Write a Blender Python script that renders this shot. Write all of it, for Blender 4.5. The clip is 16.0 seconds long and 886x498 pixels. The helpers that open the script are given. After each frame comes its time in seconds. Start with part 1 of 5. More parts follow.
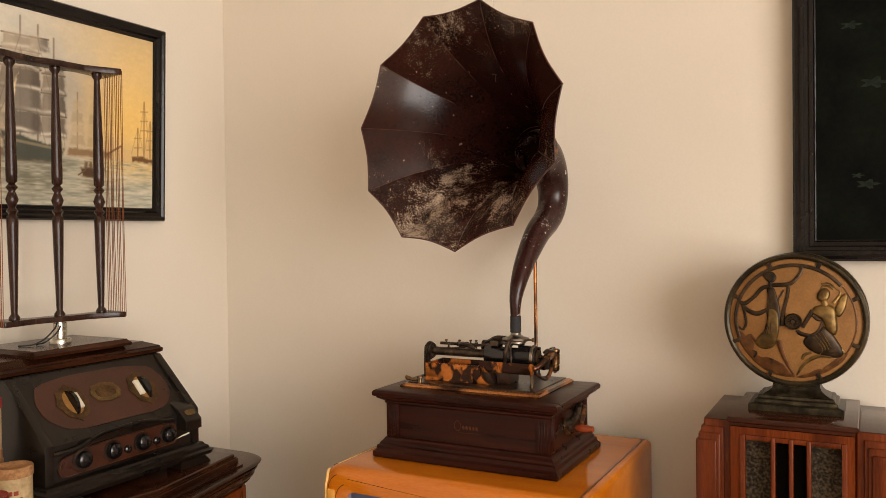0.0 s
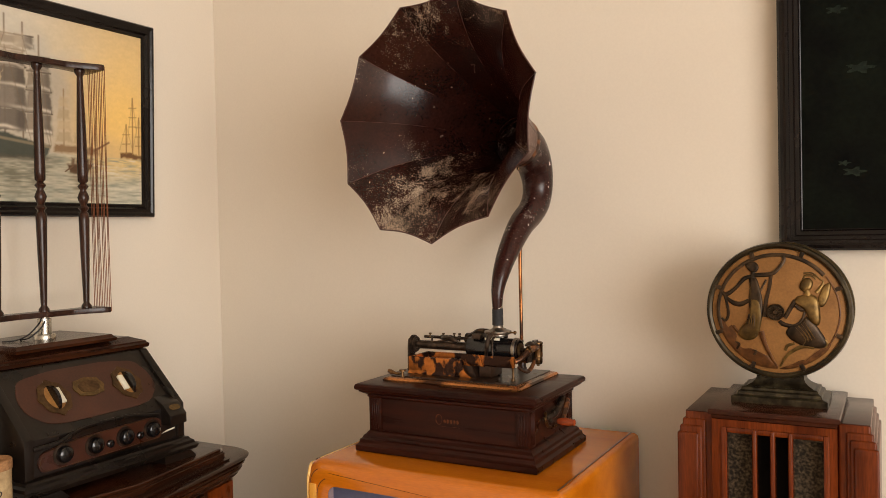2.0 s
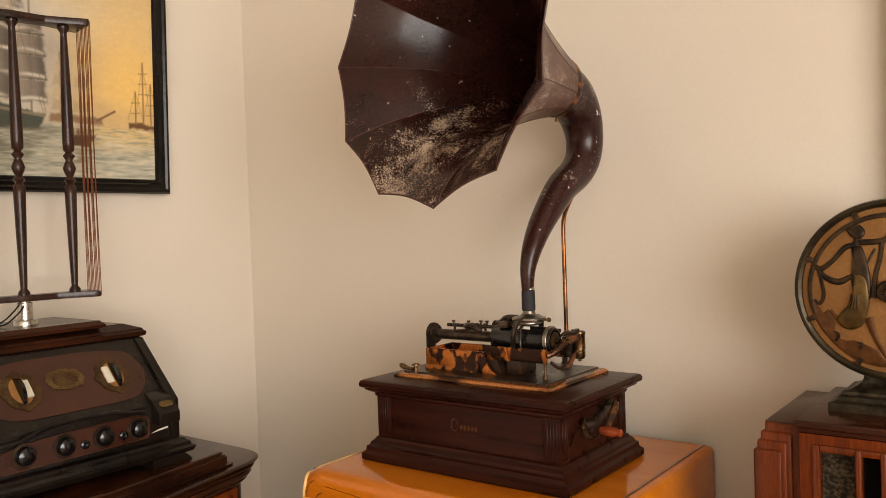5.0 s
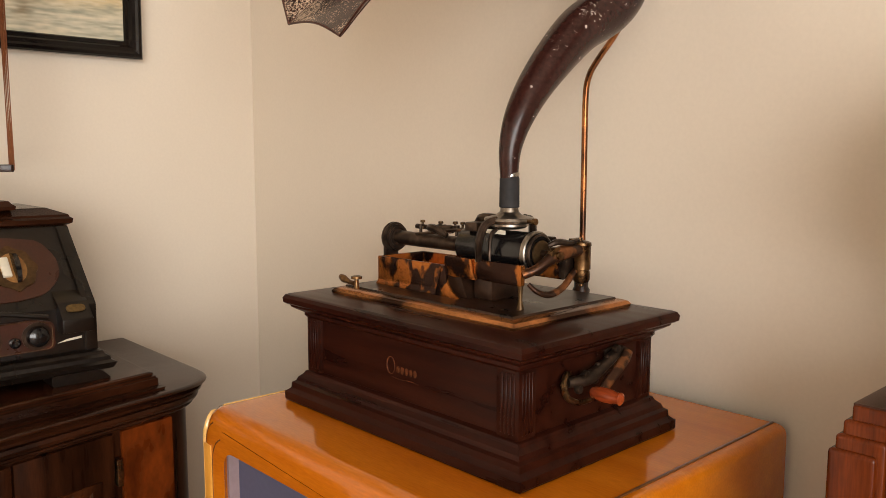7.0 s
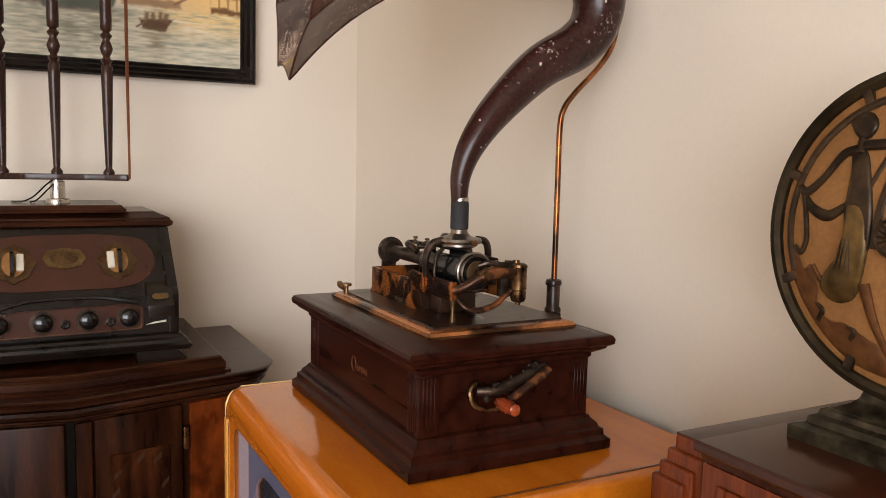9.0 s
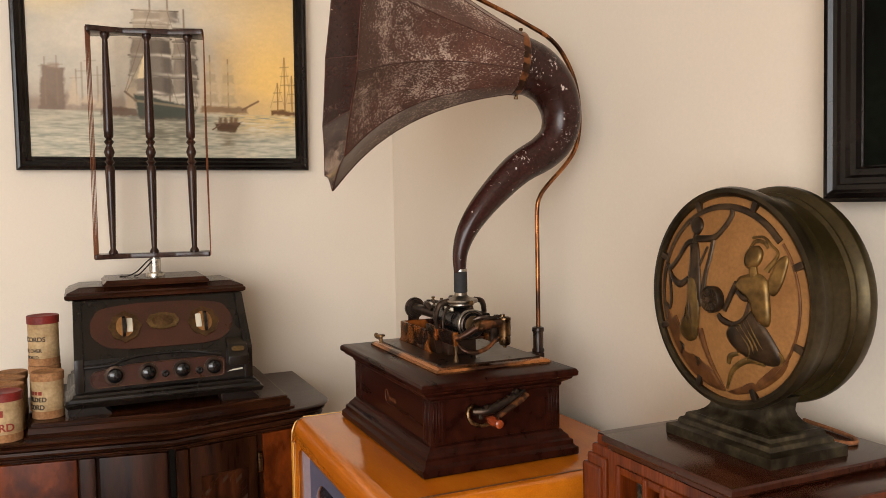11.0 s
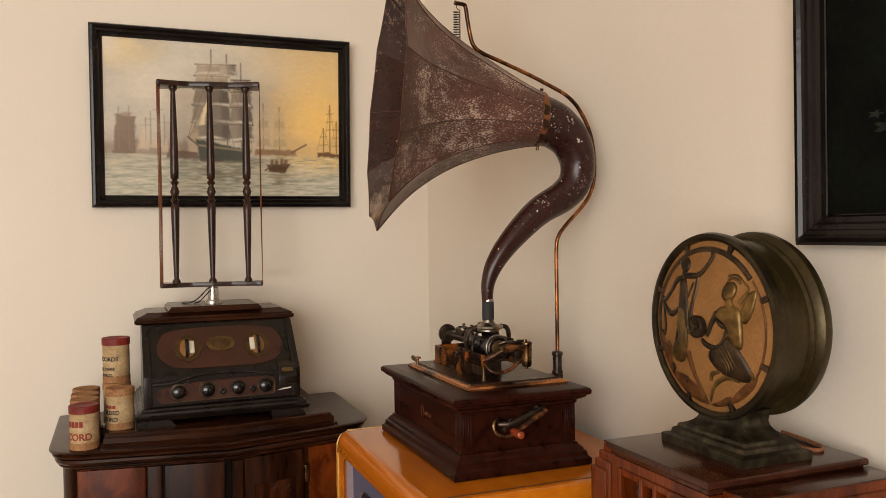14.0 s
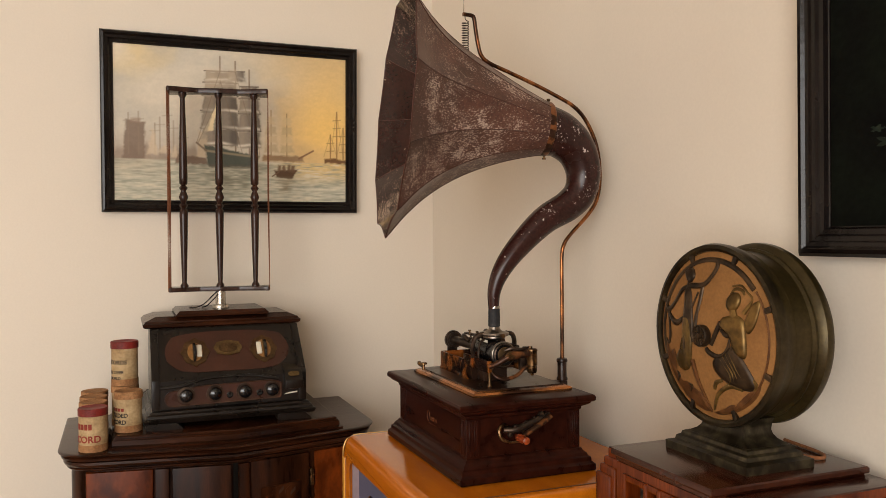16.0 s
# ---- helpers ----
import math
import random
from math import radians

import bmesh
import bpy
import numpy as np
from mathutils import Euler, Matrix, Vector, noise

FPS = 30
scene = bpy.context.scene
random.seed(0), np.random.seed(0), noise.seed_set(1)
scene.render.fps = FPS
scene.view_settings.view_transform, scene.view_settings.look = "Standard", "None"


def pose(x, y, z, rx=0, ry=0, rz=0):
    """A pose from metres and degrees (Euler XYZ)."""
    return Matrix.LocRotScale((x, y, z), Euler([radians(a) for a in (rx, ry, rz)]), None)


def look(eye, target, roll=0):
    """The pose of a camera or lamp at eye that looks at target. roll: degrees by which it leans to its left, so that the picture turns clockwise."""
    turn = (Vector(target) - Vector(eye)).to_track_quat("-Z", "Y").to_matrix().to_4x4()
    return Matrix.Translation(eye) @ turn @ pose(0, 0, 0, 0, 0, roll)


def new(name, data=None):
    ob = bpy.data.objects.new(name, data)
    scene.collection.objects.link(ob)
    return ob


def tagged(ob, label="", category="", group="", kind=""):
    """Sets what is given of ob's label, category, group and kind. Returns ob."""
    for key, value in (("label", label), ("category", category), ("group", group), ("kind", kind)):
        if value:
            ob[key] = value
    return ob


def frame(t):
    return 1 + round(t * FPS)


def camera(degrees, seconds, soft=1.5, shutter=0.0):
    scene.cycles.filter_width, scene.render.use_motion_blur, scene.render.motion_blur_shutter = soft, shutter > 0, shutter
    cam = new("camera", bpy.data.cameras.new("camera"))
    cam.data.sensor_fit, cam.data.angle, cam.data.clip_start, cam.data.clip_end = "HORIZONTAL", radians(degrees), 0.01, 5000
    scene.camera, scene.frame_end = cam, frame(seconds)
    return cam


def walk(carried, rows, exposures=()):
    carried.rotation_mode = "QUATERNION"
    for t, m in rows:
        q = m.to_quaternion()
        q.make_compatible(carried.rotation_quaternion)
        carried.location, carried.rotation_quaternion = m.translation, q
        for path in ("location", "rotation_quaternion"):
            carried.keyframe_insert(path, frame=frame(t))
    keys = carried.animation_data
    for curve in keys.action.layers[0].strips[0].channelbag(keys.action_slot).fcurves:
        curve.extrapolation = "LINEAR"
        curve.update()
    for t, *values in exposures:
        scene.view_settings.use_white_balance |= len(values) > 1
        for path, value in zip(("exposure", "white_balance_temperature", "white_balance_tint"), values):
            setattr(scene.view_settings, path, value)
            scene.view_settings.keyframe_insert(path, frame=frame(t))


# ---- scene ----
cam = camera(57.5, 16.0, soft=0.65)
PATH = [
    (0, (0.037, -0.004, 1.331), (-0.898, 1.764, 1.297), -0.7),
    (0.5, (0.04, -0.004, 1.328), (-0.892, 1.765, 1.291), -0.7),
    (1, (0.05, 0.002, 1.329), (-0.893, 1.765, 1.286), -1.0),
    (1.5, (0.067, 0.014, 1.329), (-0.887, 1.771, 1.286), -1.1),
    (2, (0.09, 0.036, 1.323), (-0.885, 1.782, 1.281), -1.2),
    (2.5, (0.097, 0.057, 1.318), (-0.907, 1.786, 1.281), -1.3),
    (3, (0.098, 0.105, 1.313), (-0.937, 1.816, 1.272), -1.3),
    (3.5, (0.099, 0.169, 1.315), (-0.97, 1.858, 1.266), -1.4),
    (4, (0.094, 0.226, 1.31), (-1.008, 1.894, 1.258), -1.6),
    (4.2, (0.087, 0.243, 1.307), (-1.023, 1.906, 1.252), -1.6),
    (6.3, (0.08, 0.592, 1.227), (-1.35, 1.986, 1.118), -1.2),
    (6.5, (0.055, 0.648, 1.224), (-1.392, 2.02, 1.078), -0.9),
    (7, (0.009, 0.737, 1.208), (-1.445, 2.091, 0.977), 0.1),
    (7.5, (0.029, 0.833, 1.203), (-1.533, 2.051, 0.931), 1.6),
    (8, (0.077, 0.883, 1.205), (-1.562, 1.995, 0.922), 2.8),
    (8.5, (0.157, 0.894, 1.206), (-1.549, 1.905, 0.942), 2.5),
    (9, (0.23, 0.899, 1.23), (-1.527, 1.83, 1.012), 1.3),
    (9.2, (0.269, 0.906, 1.23), (-1.508, 1.807, 1.055), 1.2),
    (11.3, (0.551, 0.808, 1.287), (-1.276, 1.615, 1.184), -1.1),
    (11.5, (0.57, 0.8, 1.287), (-1.261, 1.6, 1.193), -1.1),
    (12, (0.607, 0.787, 1.295), (-1.232, 1.569, 1.234), -1.3),
    (12.5, (0.633, 0.776, 1.299), (-1.215, 1.539, 1.268), -1.5),
    (13, (0.653, 0.77, 1.298), (-1.199, 1.525, 1.27), -1.2),
    (13.5, (0.664, 0.768, 1.299), (-1.19, 1.517, 1.263), -1.0),
    (14, (0.67, 0.761, 1.299), (-1.187, 1.505, 1.26), -0.8),
    (14.5, (0.682, 0.748, 1.303), (-1.177, 1.485, 1.267), -0.5),
    (15, (0.687, 0.74, 1.305), (-1.169, 1.482, 1.274), -0.4),
    (15.5, (0.684, 0.741, 1.305), (-1.173, 1.481, 1.275), -0.3),
    (16, (0.683, 0.746, 1.305), (-1.174, 1.486, 1.276), -0.4),
]
EXPOSURES = [(0.0, -0.2, 6500, 10), (4.0, -0.26, 6500, 10), (6.5, -0.1, 6450, 10), (7.5, -0.1, 6350, 10), (8.5, -0.1, 6150, 10), (9.0, -0.1, 5800, 10), (11.5, -0.28, 6200, 10), (13.0, -0.40, 6350, 10), (16.0, -0.43, 6320, 10)]
walk(cam, [(t, look(eye, target, roll)) for t, eye, target, roll in PATH], EXPOSURES)

# world and light: one tall window in the east wall, grey daylight
world = bpy.data.worlds.new("sky")
scene.world = world
world.use_nodes = True
wn = world.node_tree.nodes
sky = wn.new("ShaderNodeTexSky")
sky.sky_type, sky.sun_disc = "NISHITA", False
sky.sun_elevation, sky.sun_rotation = radians(40), radians(150)
wn["Background"].inputs["Strength"].default_value = 0.12
world.node_tree.links.new(sky.outputs[0], wn["Background"].inputs["Color"])
SUN = new("sun", bpy.data.lights.new("sun", "SUN"))
SUN.data.energy, SUN.data.angle, SUN.data.color = 2.0, radians(0.5), (1.0, 0.95, 0.88)
SUN.matrix_world = look((-3, -6, 8), (0, 0, 0))
EAST, SOUTH, WEST, NORTH, ROOF = 2.9, -3.4, -1.405, 1.549, 2.55
WIN_Y0, WIN_Y1, WIN_Z0, WIN_Z1 = -3.1, 0.15, 0.5, 2.4
daylight = new("window_daylight", bpy.data.lights.new("window_daylight", "AREA"))
daylight.data.shape, daylight.data.size, daylight.data.size_y = "RECTANGLE", WIN_Y1 - WIN_Y0, WIN_Z1 - WIN_Z0
daylight.data.energy, daylight.data.color = 222.0, (1.0, 0.955, 0.90)
daylight.matrix_world = look((EAST + 0.02, (WIN_Y0 + WIN_Y1) / 2, (WIN_Z0 + WIN_Z1) / 2), (0, (WIN_Y0 + WIN_Y1) / 2, (WIN_Z0 + WIN_Z1) / 2))


# ---- materials ----
def material(name, base, alt, scale=6.0, stretch=(1, 1, 1), rough=0.5, vary=0.1, metal=0.0, bump=0.05, fine=160.0, coat=0.0, low=0.35, high=0.65, fine_mix=0.25, bump_dist=0.001, ior=1.45, spec=0.35):
    m = bpy.data.materials.new(name)
    m.use_nodes = True
    n, l = m.node_tree.nodes, m.node_tree.links
    b = n["Principled BSDF"]
    co, mp = n.new("ShaderNodeTexCoord"), n.new("ShaderNodeMapping")
    mp.inputs["Scale"].default_value = stretch
    l.new(co.outputs["Object"], mp.inputs["Vector"])
    big, small = n.new("ShaderNodeTexNoise"), n.new("ShaderNodeTexNoise")
    big.inputs["Scale"].default_value, big.inputs["Detail"].default_value = scale, 6
    small.inputs["Scale"].default_value, small.inputs["Detail"].default_value = fine, 4
    l.new(mp.outputs[0], big.inputs["Vector"])
    l.new(mp.outputs[0], small.inputs["Vector"])
    ramp = n.new("ShaderNodeValToRGB")
    ramp.color_ramp.elements[0].position, ramp.color_ramp.elements[1].position = low, high
    ramp.color_ramp.elements[0].color, ramp.color_ramp.elements[1].color = (*base, 1), (*alt, 1)
    l.new(big.outputs["Fac"], ramp.inputs[0])
    grain = n.new("ShaderNodeMapRange")
    grain.inputs["From Min"].default_value, grain.inputs["From Max"].default_value = 0.3, 0.7
    grain.inputs["To Min"].default_value, grain.inputs["To Max"].default_value = 1 - fine_mix, 1 + fine_mix
    l.new(small.outputs["Fac"], grain.inputs["Value"])
    mul = n.new("ShaderNodeMix")
    mul.data_type, mul.blend_type = "RGBA", "MULTIPLY"
    mul.inputs["Factor"].default_value = 1
    l.new(ramp.outputs[0], mul.inputs["A"])
    l.new(grain.outputs[0], mul.inputs["B"])
    l.new(mul.outputs["Result"], b.inputs["Base Color"])
    rr = n.new("ShaderNodeMapRange")
    rr.inputs["To Min"].default_value, rr.inputs["To Max"].default_value = max(rough - vary, 0.02), min(rough + vary, 1)
    l.new(big.outputs["Fac"], rr.inputs["Value"])
    l.new(rr.outputs[0], b.inputs["Roughness"])
    b.inputs["Metallic"].default_value, b.inputs["Coat Weight"].default_value, b.inputs["IOR"].default_value = metal, coat, ior
    b.inputs["Specular IOR Level"].default_value = spec
    b.inputs["Coat Roughness"].default_value = 0.12
    bp = n.new("ShaderNodeBump")
    bp.inputs["Strength"].default_value, bp.inputs["Distance"].default_value = bump, bump_dist
    l.new(small.outputs["Fac"], bp.inputs["Height"])
    l.new(bp.outputs[0], b.inputs["Normal"])
    return m


def flaked(name, under, flake, scale, amount, patch=9.0, patch_low=0.5, patch_high=0.62, rough=0.42, band=None, worn=0.15, streak=(1, 1, 1), specks=0.0):
    """Old japanned paint: flakes of pale primer in loose patches, over a brown ground."""
    m = material(name, under, tuple(c * 0.6 for c in under), scale=14, rough=rough, vary=0.15, bump=0.1, fine=240, fine_mix=0.3)
    m.name = name
    n, l = m.node_tree.nodes, m.node_tree.links
    b = n["Principled BSDF"]
    old = b.inputs["Base Color"].links[0].from_socket
    co, run = n.new("ShaderNodeTexCoord"), n.new("ShaderNodeMapping")
    run.inputs["Scale"].default_value = streak
    l.new(co.outputs["Object"], run.inputs["Vector"])
    spots, where = n.new("ShaderNodeTexNoise"), n.new("ShaderNodeTexNoise")
    spots.inputs["Scale"].default_value, spots.inputs["Detail"].default_value, spots.inputs["Roughness"].default_value = scale, 8, 0.75
    where.inputs["Scale"].default_value, where.inputs["Detail"].default_value = patch, 3
    l.new(run.outputs[0], spots.inputs["Vector"])
    l.new(run.outputs[0], where.inputs["Vector"])
    clump, add = n.new("ShaderNodeTexNoise"), n.new("ShaderNodeMath")
    clump.inputs["Scale"].default_value, clump.inputs["Detail"].default_value = scale * 0.13, 4
    l.new(run.outputs[0], clump.inputs["Vector"])
    add.operation, add.inputs[1].default_value = "MULTIPLY_ADD", 0.28
    l.new(clump.outputs["Fac"], add.inputs[0])
    l.new(spots.outputs["Fac"], add.inputs[2])
    a, w = n.new("ShaderNodeMapRange"), n.new("ShaderNodeMapRange")
    a.inputs["From Min"].default_value, a.inputs["From Max"].default_value = amount, amount + 0.03
    w.inputs["From Min"].default_value, w.inputs["From Max"].default_value = patch_low, patch_high
    l.new(where.outputs["Fac"], w.inputs["Value"])
    both = n.new("ShaderNodeMath")
    both.operation, both.inputs[1].default_value = "MULTIPLY_ADD", worn
    l.new(w.outputs[0], both.inputs[0])
    l.new(add.outputs[0], both.inputs[2])
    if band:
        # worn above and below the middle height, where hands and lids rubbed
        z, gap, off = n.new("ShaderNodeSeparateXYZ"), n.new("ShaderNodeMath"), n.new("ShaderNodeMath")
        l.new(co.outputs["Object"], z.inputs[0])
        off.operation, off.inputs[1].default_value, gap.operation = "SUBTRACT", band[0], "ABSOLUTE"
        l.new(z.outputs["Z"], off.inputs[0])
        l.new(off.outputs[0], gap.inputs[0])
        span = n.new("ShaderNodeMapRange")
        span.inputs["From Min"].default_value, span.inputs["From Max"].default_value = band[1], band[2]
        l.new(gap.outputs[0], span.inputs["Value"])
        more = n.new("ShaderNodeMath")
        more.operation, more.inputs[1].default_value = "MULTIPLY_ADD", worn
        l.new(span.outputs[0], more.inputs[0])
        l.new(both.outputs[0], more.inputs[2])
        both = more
    l.new(both.outputs[0], a.inputs["Value"])
    mix = n.new("ShaderNodeMix")
    mix.data_type = "RGBA"
    cover = a.outputs[0]
    if specks:
        # single chips knocked out of sound paint
        chip, cut, most = n.new("ShaderNodeTexNoise"), n.new("ShaderNodeMapRange"), n.new("ShaderNodeMath")
        chip.inputs["Scale"].default_value, chip.inputs["Detail"].default_value = 120, 5
        l.new(run.outputs[0], chip.inputs["Vector"])
        cut.inputs["From Min"].default_value, cut.inputs["From Max"].default_value = specks, specks + 0.02
        l.new(chip.outputs["Fac"], cut.inputs["Value"])
        most.operation = "MAXIMUM"
        l.new(cut.outputs[0], most.inputs[0])
        l.new(cover, most.inputs[1])
        cover = most.outputs[0]
    l.new(cover, mix.inputs["Factor"])
    l.new(old, mix.inputs["A"])
    mix.inputs["B"].default_value = (*flake, 1)
    l.new(mix.outputs["Result"], b.inputs["Base Color"])
    return m


WALL = material("wall_paint", (0.694, 0.613, 0.508), (0.724, 0.643, 0.537), scale=1.6, rough=0.75, bump=0.12, fine=230, fine_mix=0.015, bump_dist=0.0006)
CEILING = material("ceiling_paint", (0.78, 0.74, 0.66), (0.8, 0.76, 0.69), scale=2, rough=0.8, fine_mix=0.02)
FLOOR = material("floor_boards", (0.16, 0.085, 0.04), (0.26, 0.14, 0.07), scale=3, stretch=(1, 8, 1), rough=0.4)
WHITE = material("white_gloss_paint", (0.76, 0.74, 0.68), (0.8, 0.78, 0.72), rough=0.35, fine_mix=0.02)
GLASS = bpy.data.materials.new("window_glass")
GLASS.use_nodes = True
GLASS.node_tree.nodes["Principled BSDF"].inputs["Transmission Weight"].default_value = 1
GLASS.node_tree.nodes["Principled BSDF"].inputs["Roughness"].default_value = 0.0
WALNUT = material("dark_walnut", (0.0130, 0.0040, 0.0018), (0.040, 0.0122, 0.0046), scale=5, stretch=(9, 1, 9), rough=0.24, vary=0.06, spec=0.25, fine=60, coat=0.0, bump=0.03, fine_mix=0.18)
WALNUT_UP = material("dark_walnut_upright", (0.010, 0.0032, 0.0014), (0.036, 0.0110, 0.0040), scale=5, stretch=(9, 9, 1), rough=0.3, spec=0.09, fine=60, bump=0.05)
SPINDLE = material("brown_turned_wood", (0.017, 0.0068, 0.0042), (0.038, 0.0155, 0.0092), scale=9, stretch=(6, 6, 1), rough=0.24, spec=0.34, fine=80)
BURL = material("burl_veneer", (0.042, 0.0080, 0.0015), (0.16, 0.032, 0.0046), scale=20, stretch=(1, 1, 0.6), rough=0.28, fine=90, spec=0.10)
BURL_DARK = material("dark_burl_veneer", (0.010, 0.003, 0.0013), (0.05, 0.014, 0.004), scale=16, stretch=(1, 2.5, 0.5), rough=0.36, fine=90, spec=0.12)
RED_WALNUT = material("red_walnut", (0.056, 0.0090, 0.0014), (0.130, 0.0240, 0.0036), scale=5, stretch=(8, 8, 0.7), rough=0.22, spec=0.24, fine=70, coat=0.05)
RED_TOP = material("red_walnut_top", (0.028, 0.0072, 0.0034), (0.050, 0.0135, 0.0060), scale=5, stretch=(1, 9, 1), rough=0.2, vary=0.06, fine=70, coat=0.08, spec=0.30, fine_mix=0.15)
CASE = material("mahogany_case", (0.0145, 0.0032, 0.0017), (0.030, 0.0068, 0.0032), scale=6, stretch=(1, 12, 12), rough=0.30, spec=0.13, fine=90, coat=0.02, bump=0.06, fine_mix=0.16)
CASE_SIDE = material("mahogany_case_side", (0.0145, 0.0032, 0.0017), (0.030, 0.0068, 0.0032), scale=6, stretch=(12, 1, 12), rough=0.30, spec=0.13, fine=90, coat=0.02, bump=0.06, fine_mix=0.16)
BLOND = material("blond_maple", (0.45, 0.116, 0.0035), (0.54, 0.158, 0.0065), scale=3.5, stretch=(1, 7, 7), rough=0.12, vary=0.05, fine=80, coat=0.5, fine_mix=0.1)
BLOND_EDGE = material("pale_edge_lacquer", (0.72, 0.42, 0.12), (0.78, 0.48, 0.16), scale=8, rough=0.25, coat=0.6, fine_mix=0.06)
PALE_MAPLE = material("pale_lacquered_maple", (0.60, 0.265, 0.035), (0.66, 0.31, 0.05), scale=5, stretch=(9, 9, 1), rough=0.22, coat=0.5, fine_mix=0.08)
MASK_EDGE = material("lilac_mask_edge", (0.26, 0.19, 0.20), (0.30, 0.22, 0.23), rough=0.4, fine_mix=0.05)
GROOVE = material("dark_groove", (0.03, 0.012, 0.005), (0.05, 0.02, 0.008), rough=0.6)
SEAM = material("brown_inlaid_seam", (0.10, 0.034, 0.008), (0.16, 0.055, 0.012), rough=0.3, coat=0.3)
BLACK_RADIO = material("black_radio_lacquer", (0.0042, 0.0028, 0.0020), (0.0100, 0.0064, 0.0044), scale=9, rough=0.28, spec=0.38, fine=120, coat=0.0, bump=0.06)
RADIO_RED = material("radio_red_brown", (0.034, 0.0092, 0.0042), (0.052, 0.0150, 0.0072), spec=0.5, scale=12, rough=0.30, fine=300, fine_mix=0.2)
BAKELITE = material("black_bakelite", (0.004, 0.0034, 0.0034), (0.008, 0.007, 0.007), rough=0.2, spec=0.6, fine_mix=0.1)
BRONZE = material("aged_bronze", (0.06, 0.034, 0.016), (0.12, 0.07, 0.03), scale=40, rough=0.42, metal=0.75, fine=200)
GOLD = material("worn_gilt", (0.15, 0.095, 0.035), (0.09, 0.055, 0.02), scale=50, rough=0.4, metal=0.6, fine=220)
IVORY = material("ivory_celluloid", (0.62, 0.57, 0.45), (0.7, 0.65, 0.53), rough=0.35, fine_mix=0.04)
AMBER = material("amber_dial", (0.24, 0.11, 0.03), (0.30, 0.15, 0.045), rough=0.35)
WORN_NICKEL = material("worn_nickel", (0.16, 0.135, 0.11), (0.32, 0.28, 0.235), scale=40, rough=0.3, metal=1.0, fine_mix=0.15)
NICKEL = material("dull_nickel", (0.42, 0.39, 0.34), (0.55, 0.52, 0.46), scale=30, rough=0.26, metal=1.0, fine_mix=0.1)
BRASS_DARK = material("tarnished_brass", (0.060, 0.034, 0.017), (0.20, 0.112, 0.048), scale=60, rough=0.28, metal=0.95, fine=240)
COPPER = material("mottled_oxidised_copper", (0.026, 0.0105, 0.0060), (0.36, 0.115, 0.022), scale=34, stretch=(1, 1, 0.75), rough=0.22, metal=0.72, fine=220, low=0.475, high=0.525, fine_mix=0.2)
DECK_RIM = material("rubbed_copper_rim", (0.05, 0.020, 0.010), (0.46, 0.185, 0.06), scale=13, rough=0.2, metal=0.8, fine=220, low=0.45, high=0.54, fine_mix=0.2)
COPPER_ROD = material("oxidised_copper_rod", (0.060, 0.026, 0.014), (0.36, 0.135, 0.042), scale=34, stretch=(1, 1, 0.55), rough=0.26, metal=0.85, low=0.42, high=0.62)
JAPAN = material("black_japanning", (0.010, 0.0058, 0.0040), (0.034, 0.0145, 0.0075), scale=45, rough=0.3, spec=0.3, coat=0.03, fine_mix=0.3)
IRON = material("dark_iron", (0.028, 0.019, 0.014), (0.085, 0.057, 0.04), scale=60, rough=0.35, metal=0.8)
RUBBER = material("black_rubber", (0.016, 0.015, 0.016), (0.025, 0.024, 0.025), rough=0.7, bump=0.3)
CHERRY = material("cherry_handle", (0.20, 0.032, 0.008), (0.30, 0.058, 0.014), scale=18, stretch=(0.4, 3, 3), rough=0.25, coat=0.5)
BLACK_FRAME = material("black_frame_lacquer", (0.0040, 0.0028, 0.0024), (0.0085, 0.0056, 0.0046), scale=14, rough=0.15, vary=0.06, spec=0.26, fine_mix=0.15, bump=0.6, fine=45)
DARK_CANVAS = material("darkened_oil_paint", (0.0032, 0.0032, 0.0028), (0.0058, 0.0072, 0.0046), spec=0.03, scale=11, rough=0.5, vary=0.2, bump=0.4, fine=120)
DARK_GREEN_PAINT = material("dim_green_paint", (0.007, 0.010, 0.007), (0.016, 0.022, 0.015), spec=0.1, scale=90, rough=0.5, bump=0.4)
DRUM = material("olive_bronze_enamel", (0.028, 0.019, 0.0062), (0.056, 0.039, 0.013), scale=10, rough=0.33, metal=0.55, fine=180, bump=0.05)
DRUM_RIM = material("dark_bronze_rim", (0.020, 0.014, 0.007), (0.052, 0.037, 0.017), scale=22, rough=0.32, metal=0.6)
DRUM_BASE = material("verdigris_bronze", (0.016, 0.0115, 0.0060), (0.080, 0.063, 0.034), scale=60, stretch=(1, 1, 0.8), rough=0.36, metal=0.5, low=0.42, high=0.76, fine_mix=0.4)
PARCHMENT = material("tan_cone_cloth", (0.235, 0.112, 0.036), (0.165, 0.074, 0.022), scale=16, spec=0.15, rough=0.6, fine=300, bump=0.2, fine_mix=0.12, low=0.40, high=0.75)
RELIEF_DARK = material("dark_relief_bronze", (0.018, 0.0105, 0.0055), (0.055, 0.032, 0.015), scale=40, rough=0.38, metal=0.5)
RELIEF_OCHRE = material("ochre_relief_enamel", (0.060, 0.034, 0.009), (0.165, 0.096, 0.024), scale=45, rough=0.38, metal=0.4)
# golden tone of the right-hand relief: the light on it put into the colour
RELIEF_LIT = material("lit_relief_bronze", (0.060, 0.034, 0.010), (0.17, 0.098, 0.028), scale=50, rough=0.36, metal=0.7)
RELIEF_RUST = material("rust_brown_relief", (0.070, 0.026, 0.008), (0.125, 0.050, 0.014), scale=50, rough=0.42, metal=0.25)
